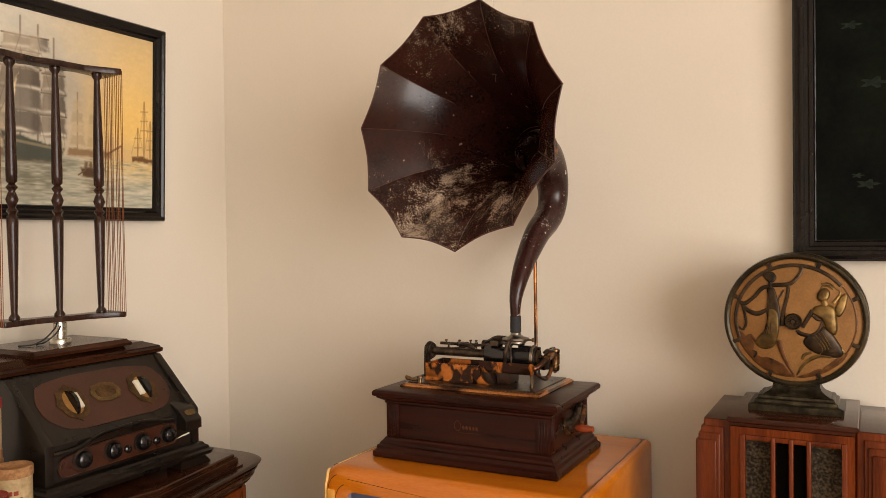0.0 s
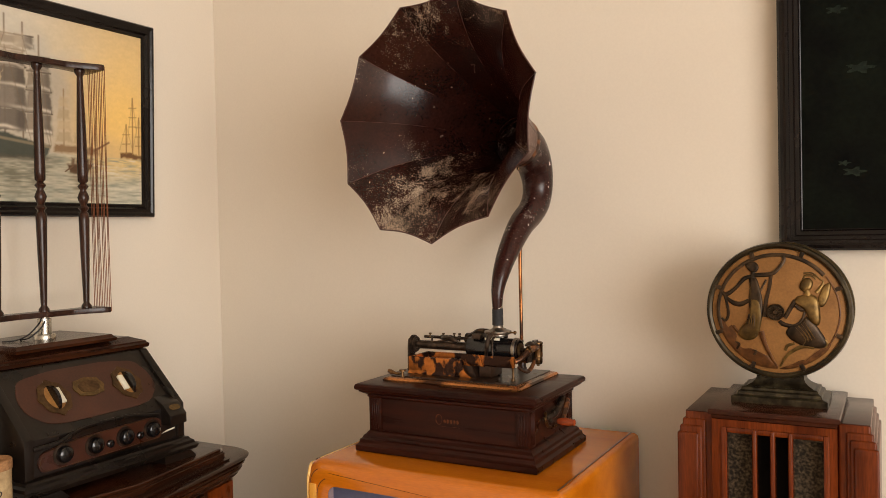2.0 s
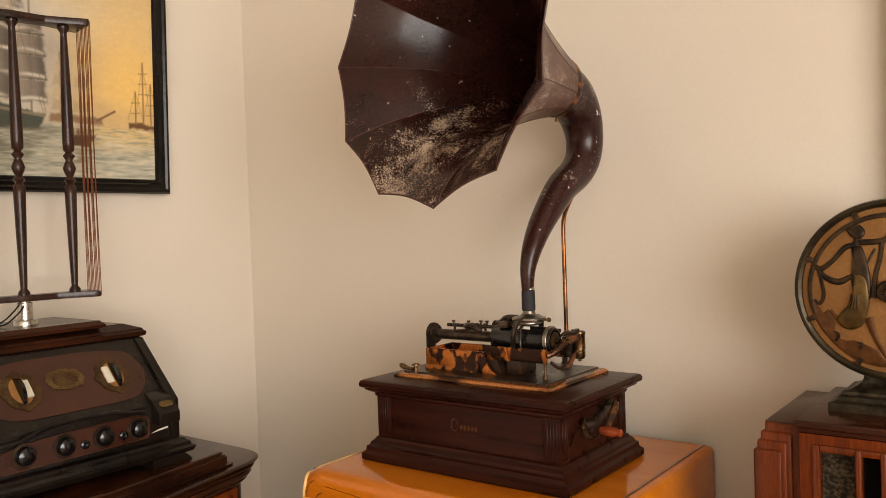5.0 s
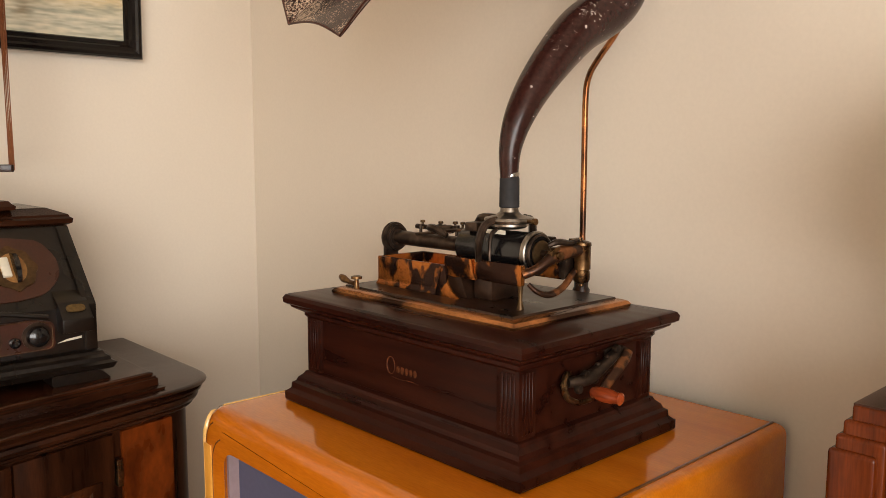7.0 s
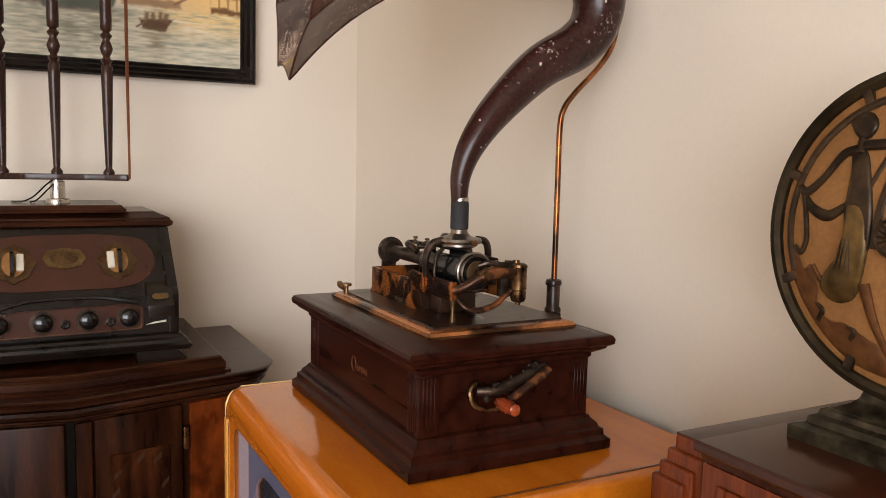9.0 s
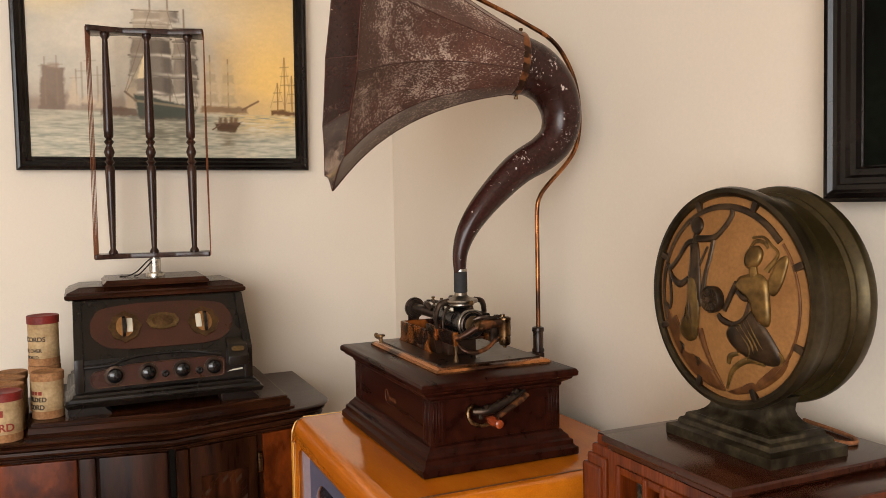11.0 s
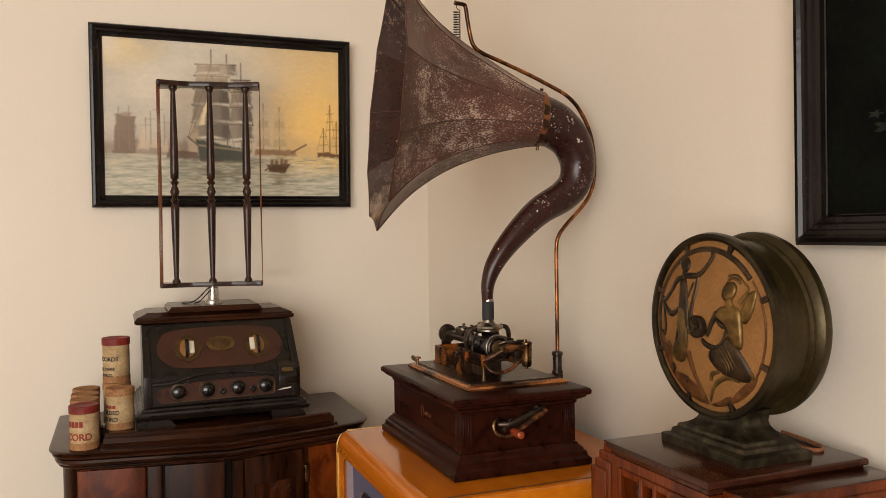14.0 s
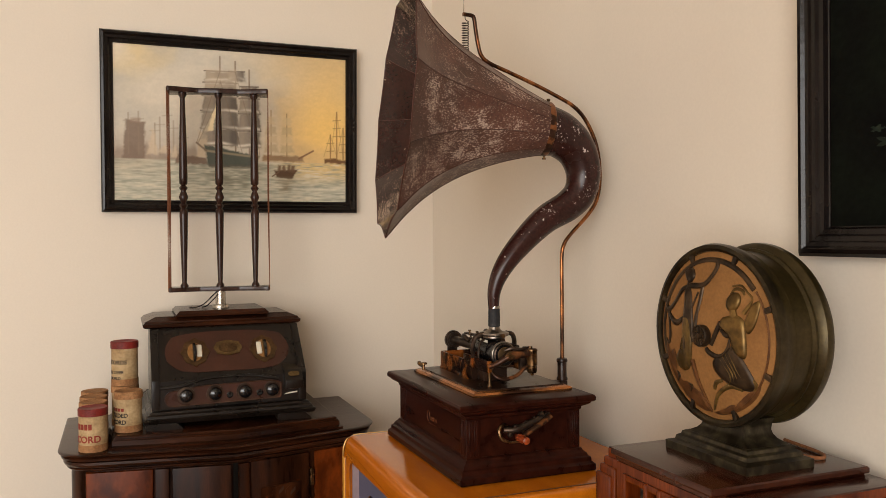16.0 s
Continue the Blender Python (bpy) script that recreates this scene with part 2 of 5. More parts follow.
COLLAR = material("dull_mottled_copper", (0.045, 0.02, 0.011), (0.20, 0.075, 0.026), scale=60, rough=0.35, metal=0.6, low=0.5, high=0.58)
GRILLE = material("mottled_grille_cloth", (0.014, 0.010, 0.006), (0.11, 0.078, 0.043), scale=240, rough=0.9, fine=420, bump=0.5, low=0.42, high=0.72)
# near-black colour for gaps, their shade put into the base
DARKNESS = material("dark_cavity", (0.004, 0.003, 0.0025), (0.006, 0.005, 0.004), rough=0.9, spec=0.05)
MASK = material("blue_grey_mask", (0.070, 0.072, 0.125), (0.085, 0.088, 0.145), rough=0.45, fine_mix=0.06)
TUBE_GLASS = material("dark_picture_tube", (0.014, 0.016, 0.024), (0.018, 0.02, 0.03), rough=0.08, coat=1.0, fine_mix=0.02)
PAPER = material("aged_label_paper", (0.44, 0.315, 0.165), (0.29, 0.185, 0.085), scale=34, rough=0.75, fine=200, fine_mix=0.16)
CARD = material("worn_cardboard", (0.34, 0.175, 0.075), (0.23, 0.105, 0.04), scale=35, rough=0.85, fine=260)
RED_CARD = material("faded_red_card", (0.20, 0.017, 0.012), (0.11, 0.014, 0.010), scale=30, rough=0.55, fine=240)
INK_RED = material("red_ink", (0.24, 0.032, 0.018), (0.17, 0.024, 0.014), rough=0.7)
INK_BLACK = material("black_ink", (0.02, 0.015, 0.012), (0.03, 0.02, 0.015), rough=0.7)
WIRE = material("copper_wire", (0.17, 0.058, 0.022), (0.24, 0.085, 0.034), rough=0.45, metal=0.4)
CORD = material("brown_cloth_cord", (0.32, 0.13, 0.05), (0.22, 0.08, 0.03), scale=300, rough=0.8)
HORN = flaked("flaked_horn_outside", (0.100, 0.040, 0.026), (0.46, 0.35, 0.28), 520, 0.762, patch=9, patch_low=0.36, patch_high=0.70, rough=0.34, streak=(1, 0.45, 1), specks=0.72)
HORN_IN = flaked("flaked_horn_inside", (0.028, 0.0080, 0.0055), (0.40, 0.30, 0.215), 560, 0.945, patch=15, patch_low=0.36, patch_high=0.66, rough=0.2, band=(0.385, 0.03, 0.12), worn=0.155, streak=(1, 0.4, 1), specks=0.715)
HORN_SEAM = material("dark_horn_seam", (0.045, 0.015, 0.010), (0.075, 0.028, 0.019), scale=40, rough=0.35)
HORN_TUBE = flaked("flaked_horn_elbow", (0.036, 0.012, 0.009), (0.50, 0.41, 0.37), 240, 0.868, patch=20, patch_low=0.4, patch_high=0.6, rough=0.24, specks=0.70)


# ---- mesh helpers ----
def part(name, bm, mat, parent=None, label="", sharp=38):
    bm.normal_update()
    for f in bm.faces:
        f.smooth = True
    for e in bm.edges:
        e.smooth = len(e.link_faces) == 2 and e.calc_face_angle(0) < radians(sharp)
    me = bpy.data.meshes.new(name)
    bm.to_mesh(me)
    bm.free()
    me.materials.append(mat)
    ob = new(name, me)
    ob.parent = parent
    return tagged(ob, label=label)


def thing(name, at, label, category, group="", kind=""):
    ob = new(name)
    ob.empty_display_size = 0.05
    ob.matrix_world = at if isinstance(at, Matrix) else pose(*at)
    return tagged(ob, label, category, group, kind)


def box(x0, y0, z0, x1, y1, z1, bevel=0.0, segs=2, bm=None):
    own = bmesh.new()
    bmesh.ops.create_cube(own, size=1, matrix=Matrix.Translation(((x0 + x1) / 2, (y0 + y1) / 2, (z0 + z1) / 2)) @ Matrix.Diagonal((x1 - x0, y1 - y0, z1 - z0, 1)))
    if bevel:
        bmesh.ops.bevel(own, geom=own.edges[:], offset=bevel, segments=segs, profile=0.6, affect="EDGES")
    return merged(bm, own)


def merged(bm, own):
    if bm is None:
        return own
    me = bpy.data.meshes.new("scrap")
    own.to_mesh(me)
    own.free()
    bm.from_mesh(me)
    bpy.data.meshes.remove(me)
    return bm


def loft(rings, closed=True, caps=True, bm=None):
    """Skins a list of rings of equal point count."""
    own = bmesh.new()
    vs = [[own.verts.new(p) for p in ring] for ring in rings]
    n = len(vs[0])
    for a, b in zip(vs, vs[1:]):
        for i in range(n if closed else n - 1):
            own.faces.new((a[i], a[(i + 1) % n], b[(i + 1) % n], b[i]))
    if caps:
        own.faces.new(vs[0][::-1])
        own.faces.new(vs[-1])
    bmesh.ops.recalc_face_normals(own, faces=own.faces[:])
    return merged(bm, own)


def stack(cx, cy, hx, hy, steps, bm=None):
    """Moulded rectangular body: steps of (z, inset)."""
    return loft([[(cx + sx * (hx - i), cy + sy * (hy - i), z) for sx, sy in ((-1, -1), (1, -1), (1, 1), (-1, 1))] for z, i in steps], bm=bm)


def lathe(profile, m=Matrix(), segs=28, bm=None, caps=True):
    rings = [[m @ Vector((r * math.cos(2 * math.pi * k / segs), r * math.sin(2 * math.pi * k / segs), z)) for k in range(segs)] for r, z in profile]
    return loft(rings, caps=caps, bm=bm)


def smooth_path(pts, steps=6):
    P = [Vector(p) for p in pts]
    P = [2 * P[0] - P[1], *P, 2 * P[-1] - P[-2]]
    out = []
    for a, b, c, d in zip(P, P[1:], P[2:], P[3:]):
        for k in range(steps):
            t = k / steps
            out.append(0.5 * (2 * b + (c - a) * t + (2 * a - 5 * b + 4 * c - d) * t * t + (3 * b - a - 3 * c + d) * t**3))
    return out + [P[-2]]


def tube(pts, radii, segs=10, steps=6, bm=None, flat=1.0, caps=True):
    if isinstance(radii, (int, float)):
        radii = [radii] * len(pts)
    path = smooth_path(pts, steps)
    rad = [v.x for v in smooth_path([(r, 0, 0) for r in radii], steps)]
    rings, side = [], None
    for i, p in enumerate(path):
        ahead = (path[min(i + 1, len(path) - 1)] - path[max(i - 1, 0)]).normalized()
        if side is None:
            side = ahead.cross(Vector((0.31, 0.2, 0.93))).normalized()
        side = (side - ahead * side.dot(ahead)).normalized()
        up = ahead.cross(side)
        rings.append([p + rad[i] * (math.cos(2 * math.pi * k / segs) * side + flat * math.sin(2 * math.pi * k / segs) * up) for k in range(segs)])
    return loft(rings, caps=caps, bm=bm)


def prism(outline, a, b, axis="y", bm=None, bevel=0.0):
    """A flat outline of (u, v), pushed from a to b along an axis."""
    def at(u, v, w):
        return {"x": (w, u, v), "y": (u, w, v), "z": (u, v, w)}[axis]
    own = loft([[at(u, v, a) for u, v in outline], [at(u, v, b) for u, v in outline]])
    if bevel:
        bmesh.ops.bevel(own, geom=own.edges[:], offset=bevel, segments=2, profile=0.6, affect="EDGES")
    return merged(bm, own)


def oval(cx, cy, rx, ry, n=24, power=2.0, wave=0.0, count=8):
    out = []
    for k in range(n):
        a = 2 * math.pi * k / n
        c, s = math.cos(a), math.sin(a)
        w = 1 + wave * math.cos(count * a)
        out.append((cx + w * rx * math.copysign(abs(c) ** (2 / power), c), cy + w * ry * math.copysign(abs(s) ** (2 / power), s)))
    return out


def rounded(outline, radius, segs=5):
    """Rounds the corners of an outline; radius is one number or one for each corner."""
    out, n = [], len(outline)
    for i in range(n):
        r = radius[i] if isinstance(radius, (list, tuple)) else radius
        p, a, b = Vector(outline[i]), Vector(outline[i - 1]), Vector(outline[(i + 1) % n])
        if not r:
            out.append(tuple(p))
            continue
        u, v = (a - p).normalized() * r, (b - p).normalized() * r
        for k in range(segs + 1):
            t = k / segs
            out.append(tuple((1 - t) ** 2 * (p + u) + 2 * t * (1 - t) * p + t * t * (p + v)))
    return out


def moved(bm, m):
    bmesh.ops.transform(bm, matrix=m, verts=bm.verts[:])
    return bm


def lettering(text, size, mat, parent, place, bend=0.0, depth=0.0003, align="CENTER"):
    """Words as a mesh; place takes (right, up, out) to the thing's space; bend: radius to wrap them round."""
    cu = bpy.data.curves.new("words", "FONT")
    cu.body, cu.size, cu.align_x, cu.extrude = text, size, align, depth
    cu.offset = size * 0.022
    ob = new("words", cu)
    me = bpy.data.meshes.new_from_object(ob.evaluated_get(bpy.context.evaluated_depsgraph_get()))
    bpy.data.objects.remove(ob)
    bpy.data.curves.remove(cu)
    for v in me.vertices:
        x, y, z = v.co
        v.co = place @ (Vector(((bend + z) * math.sin(x / bend), y, (bend + z) * math.cos(x / bend) - bend)) if bend else Vector((x, y, z)))
    me.materials.append(mat)
    words = new("printed_words", me)
    words.parent = parent
    return words


# ---- the room ----
def structure(name, bm, mat):
    return tagged(part(name, bm, mat), kind="structure")


structure("floor", box(WEST - 0.15, SOUTH - 0.15, -0.1, EAST + 0.15, NORTH + 0.15, 0), FLOOR)
structure("ceiling", box(WEST - 0.15, SOUTH - 0.15, ROOF, EAST + 0.15, NORTH + 0.15, ROOF + 0.12), CEILING)
structure("wall_north", box(WEST - 0.15, NORTH, 0, EAST + 0.15, NORTH + 0.15, ROOF), WALL)
structure("wall_west", box(WEST - 0.15, SOUTH, 0, WEST, NORTH, ROOF), WALL)
structure("wall_south", box(WEST - 0.15, SOUTH - 0.15, 0, EAST + 0.15, SOUTH, ROOF), WALL)
east = box(EAST, SOUTH, 0, EAST + 0.15, WIN_Y0, ROOF)
box(EAST, WIN_Y1, 0, EAST + 0.15, NORTH, ROOF, bm=east)
box(EAST, WIN_Y0, 0, EAST + 0.15, WIN_Y1, WIN_Z0, bm=east)
box(EAST, WIN_Y0, WIN_Z1, EAST + 0.15, WIN_Y1, ROOF, bm=east)
structure("wall_east", east, WALL)
win = thing("window_1", (EAST + 0.08, 0, 0), "white painted sash window in the wall", "window", kind="structure")
for y0, y1, z0, z1 in ((WIN_Y0, WIN_Y0 + 0.05, WIN_Z0, WIN_Z1), (WIN_Y1 - 0.05, WIN_Y1, WIN_Z0, WIN_Z1), (WIN_Y0 + 0.05, WIN_Y1 - 0.05, WIN_Z1 - 0.05, WIN_Z1), (WIN_Y0 + 0.05, WIN_Y1 - 0.05, WIN_Z0, WIN_Z0 + 0.05)):
    part("window_frame", box(-0.02, y0, z0, 0.03, y1, z1, 0.004), WHITE, win)
part("window_sill", box(-0.12, WIN_Y0 - 0.04, WIN_Z0 - 0.03, -0.025, WIN_Y1 + 0.04, WIN_Z0, 0.006), WHITE, win)
pane = part("pane", box(0.004, WIN_Y0 + 0.05, WIN_Z0 + 0.05, 0.008, WIN_Y1 - 0.05, WIN_Z1 - 0.05), GLASS, win)
pane.visible_shadow = False
for x0, x1, y0, y1 in ((WEST, EAST, NORTH - 0.015, NORTH), (WEST, WEST + 0.015, SOUTH, NORTH - 0.015)):
    structure("baseboard", box(x0, y0, 0.0, x1, y1, 0.12, 0.003), WHITE)


# ---- pictures on the walls ----
def picture_frame(parent, w, h, profile, mat, label=""):
    """Four mitred mouldings round an opening; profile of (inset from the outer edge, height above the wall)."""
    corners = ((0, 0), (w, 0), (w, h), (0, h))
    into = ((1, 1), (-1, 1), (-1, -1), (1, -1))
    for k in range(4):
        a, b = k, (k + 1) % 4
        rings = [[(corners[c][0] + into[c][0] * i, corners[c][1] + into[c][1] * i, d) for i, d in profile] for c in (a, b)]
        part("moulding", loft(rings), mat, parent, label, sharp=25)


# local space of a picture: x to the right, y up, z out of the wall
ship = thing("ship_painting", pose(WEST + 0.003, 0.704, 1.371, 90, 0, 90) @ pose(0, 0, 0, 1.8, 0, 0), "framed seascape with a sailing ship at golden dusk", "painting")
SW, SH, SF = 0.621, 0.428, 0.029
picture_frame(ship, SW, SH, [(0, 0), (0, 0.02), (0.003, 0.0245), (0.008, 0.0255), (0.012, 0.0225), (0.018, 0.022), (0.022, 0.017), (0.027, 0.0165), (SF, 0.013), (SF, 0.0)], BLACK_FRAME)


CW, CH = SW - 2 * SF, SH - 2 * SF
CANVAS = bpy.data.materials.new("oil_paint_on_canvas")
CANVAS.use_nodes = True
cn, cl = CANVAS.node_tree.nodes, CANVAS.node_tree.links
colours, weave, relief = cn.new("ShaderNodeVertexColor"), cn.new("ShaderNodeTexNoise"), cn.new("ShaderNodeBump")
colours.layer_name = "oil_paint"
weave.inputs["Scale"].default_value, weave.inputs["Detail"].default_value = 150, 6
relief.inputs["Strength"].default_value, relief.inputs["Distance"].default_value = 0.2, 0.001
cl.new(colours.outputs["Color"], cn["Principled BSDF"].inputs["Base Color"])
cl.new(weave.outputs["Fac"], relief.inputs["Height"])
cl.new(relief.outputs[0], cn["Principled BSDF"].inputs["Normal"])
cn["Principled BSDF"].inputs["Roughness"].default_value = 0.55
cn["Principled BSDF"].inputs["Specular IOR Level"].default_value = 0.2


def seascape(nu=380, nv=250):
    """The painted seascape: soft brush shapes laid over one another on a fine sheet; u across and v up, 0 to 1."""
    rng = np.random.default_rng(5)
    u, v = np.meshgrid(np.linspace(0, 1, nu), np.linspace(0, 1, nv))

    def cloud(a, b):
        g = rng.random((b + 2, a + 2))
        x, y = u * a, v * b
        i, j = np.minimum(x.astype(int), a), np.minimum(y.astype(int), b)
        fx, fy = x - i, y - j
        fx, fy = fx * fx * (3 - 2 * fx), fy * fy * (3 - 2 * fy)
        return (g[j, i] * (1 - fx) + g[j, i + 1] * fx) * (1 - fy) + (g[j + 1, i] * (1 - fx) + g[j + 1, i + 1] * fx) * fy - 0.5

    def ease(lo, hi, x):
        k = np.clip((x - lo) / (hi - lo), 0, 1)
        return k * k * (3 - 2 * k)

    col = np.zeros((nv, nu, 3))

    def lay(mask, c):
        col[:] = col * (1 - mask[..., None]) + np.array(c) * mask[..., None]

    wu, wv = u + 0.006 * cloud(60, 40) + 0.004 * cloud(120, 90), v + 0.009 * cloud(60, 50) + 0.006 * cloud(110, 100)

    def shape(pts, soft=0.012):
        """Soft mask of a convex outline, corners anticlockwise."""
        d = np.full(u.shape, 9.0)
        for (x0, y0), (x1, y1) in zip(pts, pts[1:] + pts[:1]):
            ex, ey = (x1 - x0) * 1.5, y1 - y0
            d = np.minimum(d, (ex * (wv - y0) - ey * (wu - x0) * 1.5) / math.hypot(ex, ey))
        return np.clip(0.5 + d / soft, 0, 1)

    def line(x0, y0, x1, y1, wide=0.004):
        ex, ey = (x1 - x0) * 1.5, y1 - y0
        n = ex * ex + ey * ey
        k = np.clip(((u - x0) * 1.5 * ex + (v - y0) * ey) / n, 0, 1)
        return np.clip(1.5 - np.hypot((u - x0) * 1.5 - k * ex, v - y0 - k * ey) / wide, 0, 1)

    swirl = 0.55 * cloud(5, 4) + 0.3 * cloud(11, 9) + 0.15 * cloud(26, 22)
    east = ease(0.40, 1.0, u + 0.20 * swirl)
    lay(np.ones(u.shape), (0.56, 0.50, 0.40))
    lay(ease(0.70, 1.05, v + 0.5 * swirl) * 0.55, (0.50, 0.47, 0.40))
    lay((1 - ease(0.10, 0.34, u + 0.3 * swirl)) * ease(0.70, 0.95, v) * 0.75, (0.70, 0.54, 0.28))
    lay(east * 0.95, (0.72, 0.49, 0.20))
    lay(np.exp(-((u - 0.88) / 0.16) ** 2 - ((v - 0.50) / 0.24) ** 2) * 0.75, (0.88, 0.55, 0.15))
    lay(ease(0.80, 1.02, v + 0.12 * swirl) * east * 0.55, (0.54, 0.40, 0.22))
    lay(np.clip(swirl * 2.6, 0, 0.7) * (1 - east) * ease(0.4, 0.6, v), (0.68, 0.59, 0.46))
    lay(np.clip(-swirl * 2.2, 0, 0.55) * (1 - east) * ease(0.4, 0.6, v), (0.43, 0.40, 0.35))
    lay((1 - ease(0.33, 0.42, v + 0.10 * cloud(9, 3))) * ease(0.72, 0.80, u) * 0.5, (0.58, 0.38, 0.17))
    # hazy town and masts behind
    lay((1 - ease(0.30, 0.50, v + 0.16 * cloud(16, 3))) * (1 - ease(0.30, 0.42, u)) * 0.6, (0.40, 0.31, 0.235))
    lay((1 - ease(0.29, 0.36, v + 0.12 * cloud(46, 4))) * (1 - ease(0.32, 0.38, u)) * 0.6, (0.24, 0.17, 0.12))
    lay(shape([(0.035, 0.26), (0.125, 0.26), (0.125, 0.505), (0.05, 0.515)], 0.014) * 0.9, (0.20, 0.14, 0.10))
    lay(shape([(0.065, 0.50), (0.11, 0.50), (0.108, 0.53), (0.068, 0.53)], 0.015) * 0.6, (0.30, 0.20, 0.14))
    for x, top in ((0.06, 0.56), (0.10, 0.57), (0.165, 0.50), (0.185, 0.54), (0.215, 0.60), (0.24, 0.52), (0.28, 0.46)):
        lay(line(x, 0.3, x, top, 0.0045) * 0.55, (0.26, 0.19, 0.13))
        lay(line(x - 0.02, top - 0.05, x + 0.02, top - 0.045, 0.004) * 0.35, (0.26, 0.19, 0.13))
    # water
    dash = 0.6 * cloud(22, 120) + 0.4 * cloud(50, 190)
    sea = 1 - ease(0.262, 0.275, v)
    lay(sea, (0.46, 0.43, 0.33))
    lay(sea * ease(0.6, 0.85, u) * ease(0.08, 0.26, v), (0.68, 0.48, 0.20))
    lay(sea * np.clip(-dash * 2.4, 0, 0.9), (0.27, 0.275, 0.21))
    lay(sea * np.clip(dash * 2.4, 0, 0.85), (0.64, 0.57, 0.42))
    lay(sea * (1 - ease(0.0, 0.35, u)) * ease(0.1, 0.27, v) * 0.5, (0.33, 0.27, 0.19))
    lay(shape([(0.36, 0.24), (0.39, 0.05), (0.55, 0.06), (0.63, 0.24)], 0.08) * np.clip(0.6 - dash * 1.3, 0, 0.9), (0.20, 0.185, 0.125))
    # far ships
    for x, s, tone in ((0.655, 0.62, (0.56, 0.42, 0.25)), (0.725, 0.60, (0.62, 0.46, 0.25))):
        lay(line(x, 0.29, x, s, 0.004) * 0.8, (0.30, 0.19, 0.09))
        for j in range(4):
            y, w = 0.335 + 0.062 * j, 0.032 - 0.004 * j
            lay(shape([(x - w, y), (x + w, y + 0.004), (x + w * 0.85, y + 0.052), (x - w * 0.8, y + 0.054)], 0.014) * 0.75, tone if j % 2 else tuple(0.82 * q for q in tone))
    lay(shape([(0.615, 0.28), (0.80, 0.275), (0.80, 0.315), (0.62, 0.32)], 0.014), (0.30, 0.19, 0.10))
    lay(line(0.78, 0.30, 0.845, 0.355, 0.006), (0.22, 0.12, 0.06))
    lay(shape([(0.90, 0.275), (1.0, 0.27), (1.0, 0.325), (0.94, 0.312), (0.90, 0.325)], 0.012), (0.15, 0.075, 0.03))
    for x, top in ((0.925, 0.47), (0.955, 0.63), (0.985, 0.52)):
        lay(line(x, 0.3, x, top, 0.0042) * 0.9, (0.26, 0.14, 0.05))
        for j in range(3):
            lay(line(x - 0.017, top - 0.06 - 0.055 * j, x + 0.017, top - 0.055 - 0.055 * j, 0.0035) * 0.6, (0.26, 0.14, 0.05))
        lay(line(x - 0.03, 0.32, x, top, 0.003) * 0.4 + line(x + 0.03, 0.32, x, top, 0.003) * 0.4, (0.30, 0.17, 0.06))
    # the great ship
    for x, top in ((0.435, 0.955), (0.50, 0.93), (0.56, 0.88)):
        lay(line(x, 0.3, x, top, 0.005) * 0.85, (0.20, 0.14, 0.09))
    tiers = ((0.435, 0.365, 0.115, 0.084), (0.435, 0.475, 0.12, 0.083), (0.435, 0.585, 0.11, 0.077), (0.435, 0.69, 0.09, 0.072), (0.435, 0.785, 0.07, 0.066), (0.56, 0.36, 0.11, 0.050), (0.56, 0.475, 0.11, 0.048), (0.56, 0.59, 0.095, 0.045), (0.56, 0.69, 0.075, 0.04), (0.505, 0.80, 0.06, 0.035))
    for j, (x, y, h, w) in enumerate(tiers):
        tone = (0.235, 0.195, 0.15) if j % 2 else (0.175, 0.142, 0.11)
        belly = 0.010 * np.sin(np.clip((u - x + w) / (2 * w), 0, 1) * math.pi)
        lay(shape([(x - w, y), (x + w, y + 0.006), (x + w * 0.86, y + h), (x - w * 0.86, y + h - 0.004)], 0.010) * 0.95, tone)
        lay(shape([(x - w, y + 0.002), (x - w * 0.3, y + 0.006), (x - w * 0.35, y + h), (x - w * 0.86, y + h - 0.004)], 0.03) * 0.5, (0.40, 0.32, 0.23))
        lay(shape([(x + w * 0.5, y + 0.004), (x + w, y + 0.006), (x + w * 0.86, y + h), (x + w * 0.5, y + h)], 0.03) * 0.6, (0.10, 0.08, 0.062))
        lay(np.exp(-((v - y - 0.012 - belly - 0.010 * cloud(30, 3)) / 0.0085) ** 2) * (np.abs(u - x) < w * 0.97) * np.clip(0.75 + 1.6 * cloud(14, 5), 0, 1), (0.66, 0.58, 0.46))
        lay(line(x - w, y + h + 0.002, x + w, y + h + 0.006, 0.0042) * 0.85, (0.09, 0.065, 0.045))
    lay(shape([(0.37, 0.745), (0.51, 0.75), (0.505, 0.875), (0.375, 0.87)], 0.02) * 0.45, (0.55, 0.44, 0.31))
    lay(shape([(0.365, 0.455), (0.405, 0.470), (0.425, 0.655)], 0.010), (0.80, 0.64, 0.38))
    lay(shape([(0.335, 0.29), (0.385, 0.29), (0.375, 0.43), (0.345, 0.46)], 0.016) * 0.85, (0.55, 0.43, 0.29))
    lay(shape([(0.345, 0.40), (0.372, 0.42), (0.405, 0.60)], 0.012) * 0.8, (0.40, 0.33, 0.24))
    for x, y, w, h in ((0.155, 0.30, 0.022, 0.16), (0.245, 0.285, 0.015, 0.08), (0.205, 0.31, 0.03, 0.05)):
        lay(shape([(x - w, y), (x + w, y), (x + w * 0.3, y + h), (x - w * 0.1, y + h)], 0.014) * 0.7, (0.60, 0.47, 0.32))
    lay(shape([(0.245, 0.245), (0.385, 0.245), (0.375, 0.285), (0.255, 0.305)], 0.012) * 0.9, (0.17, 0.11, 0.075))
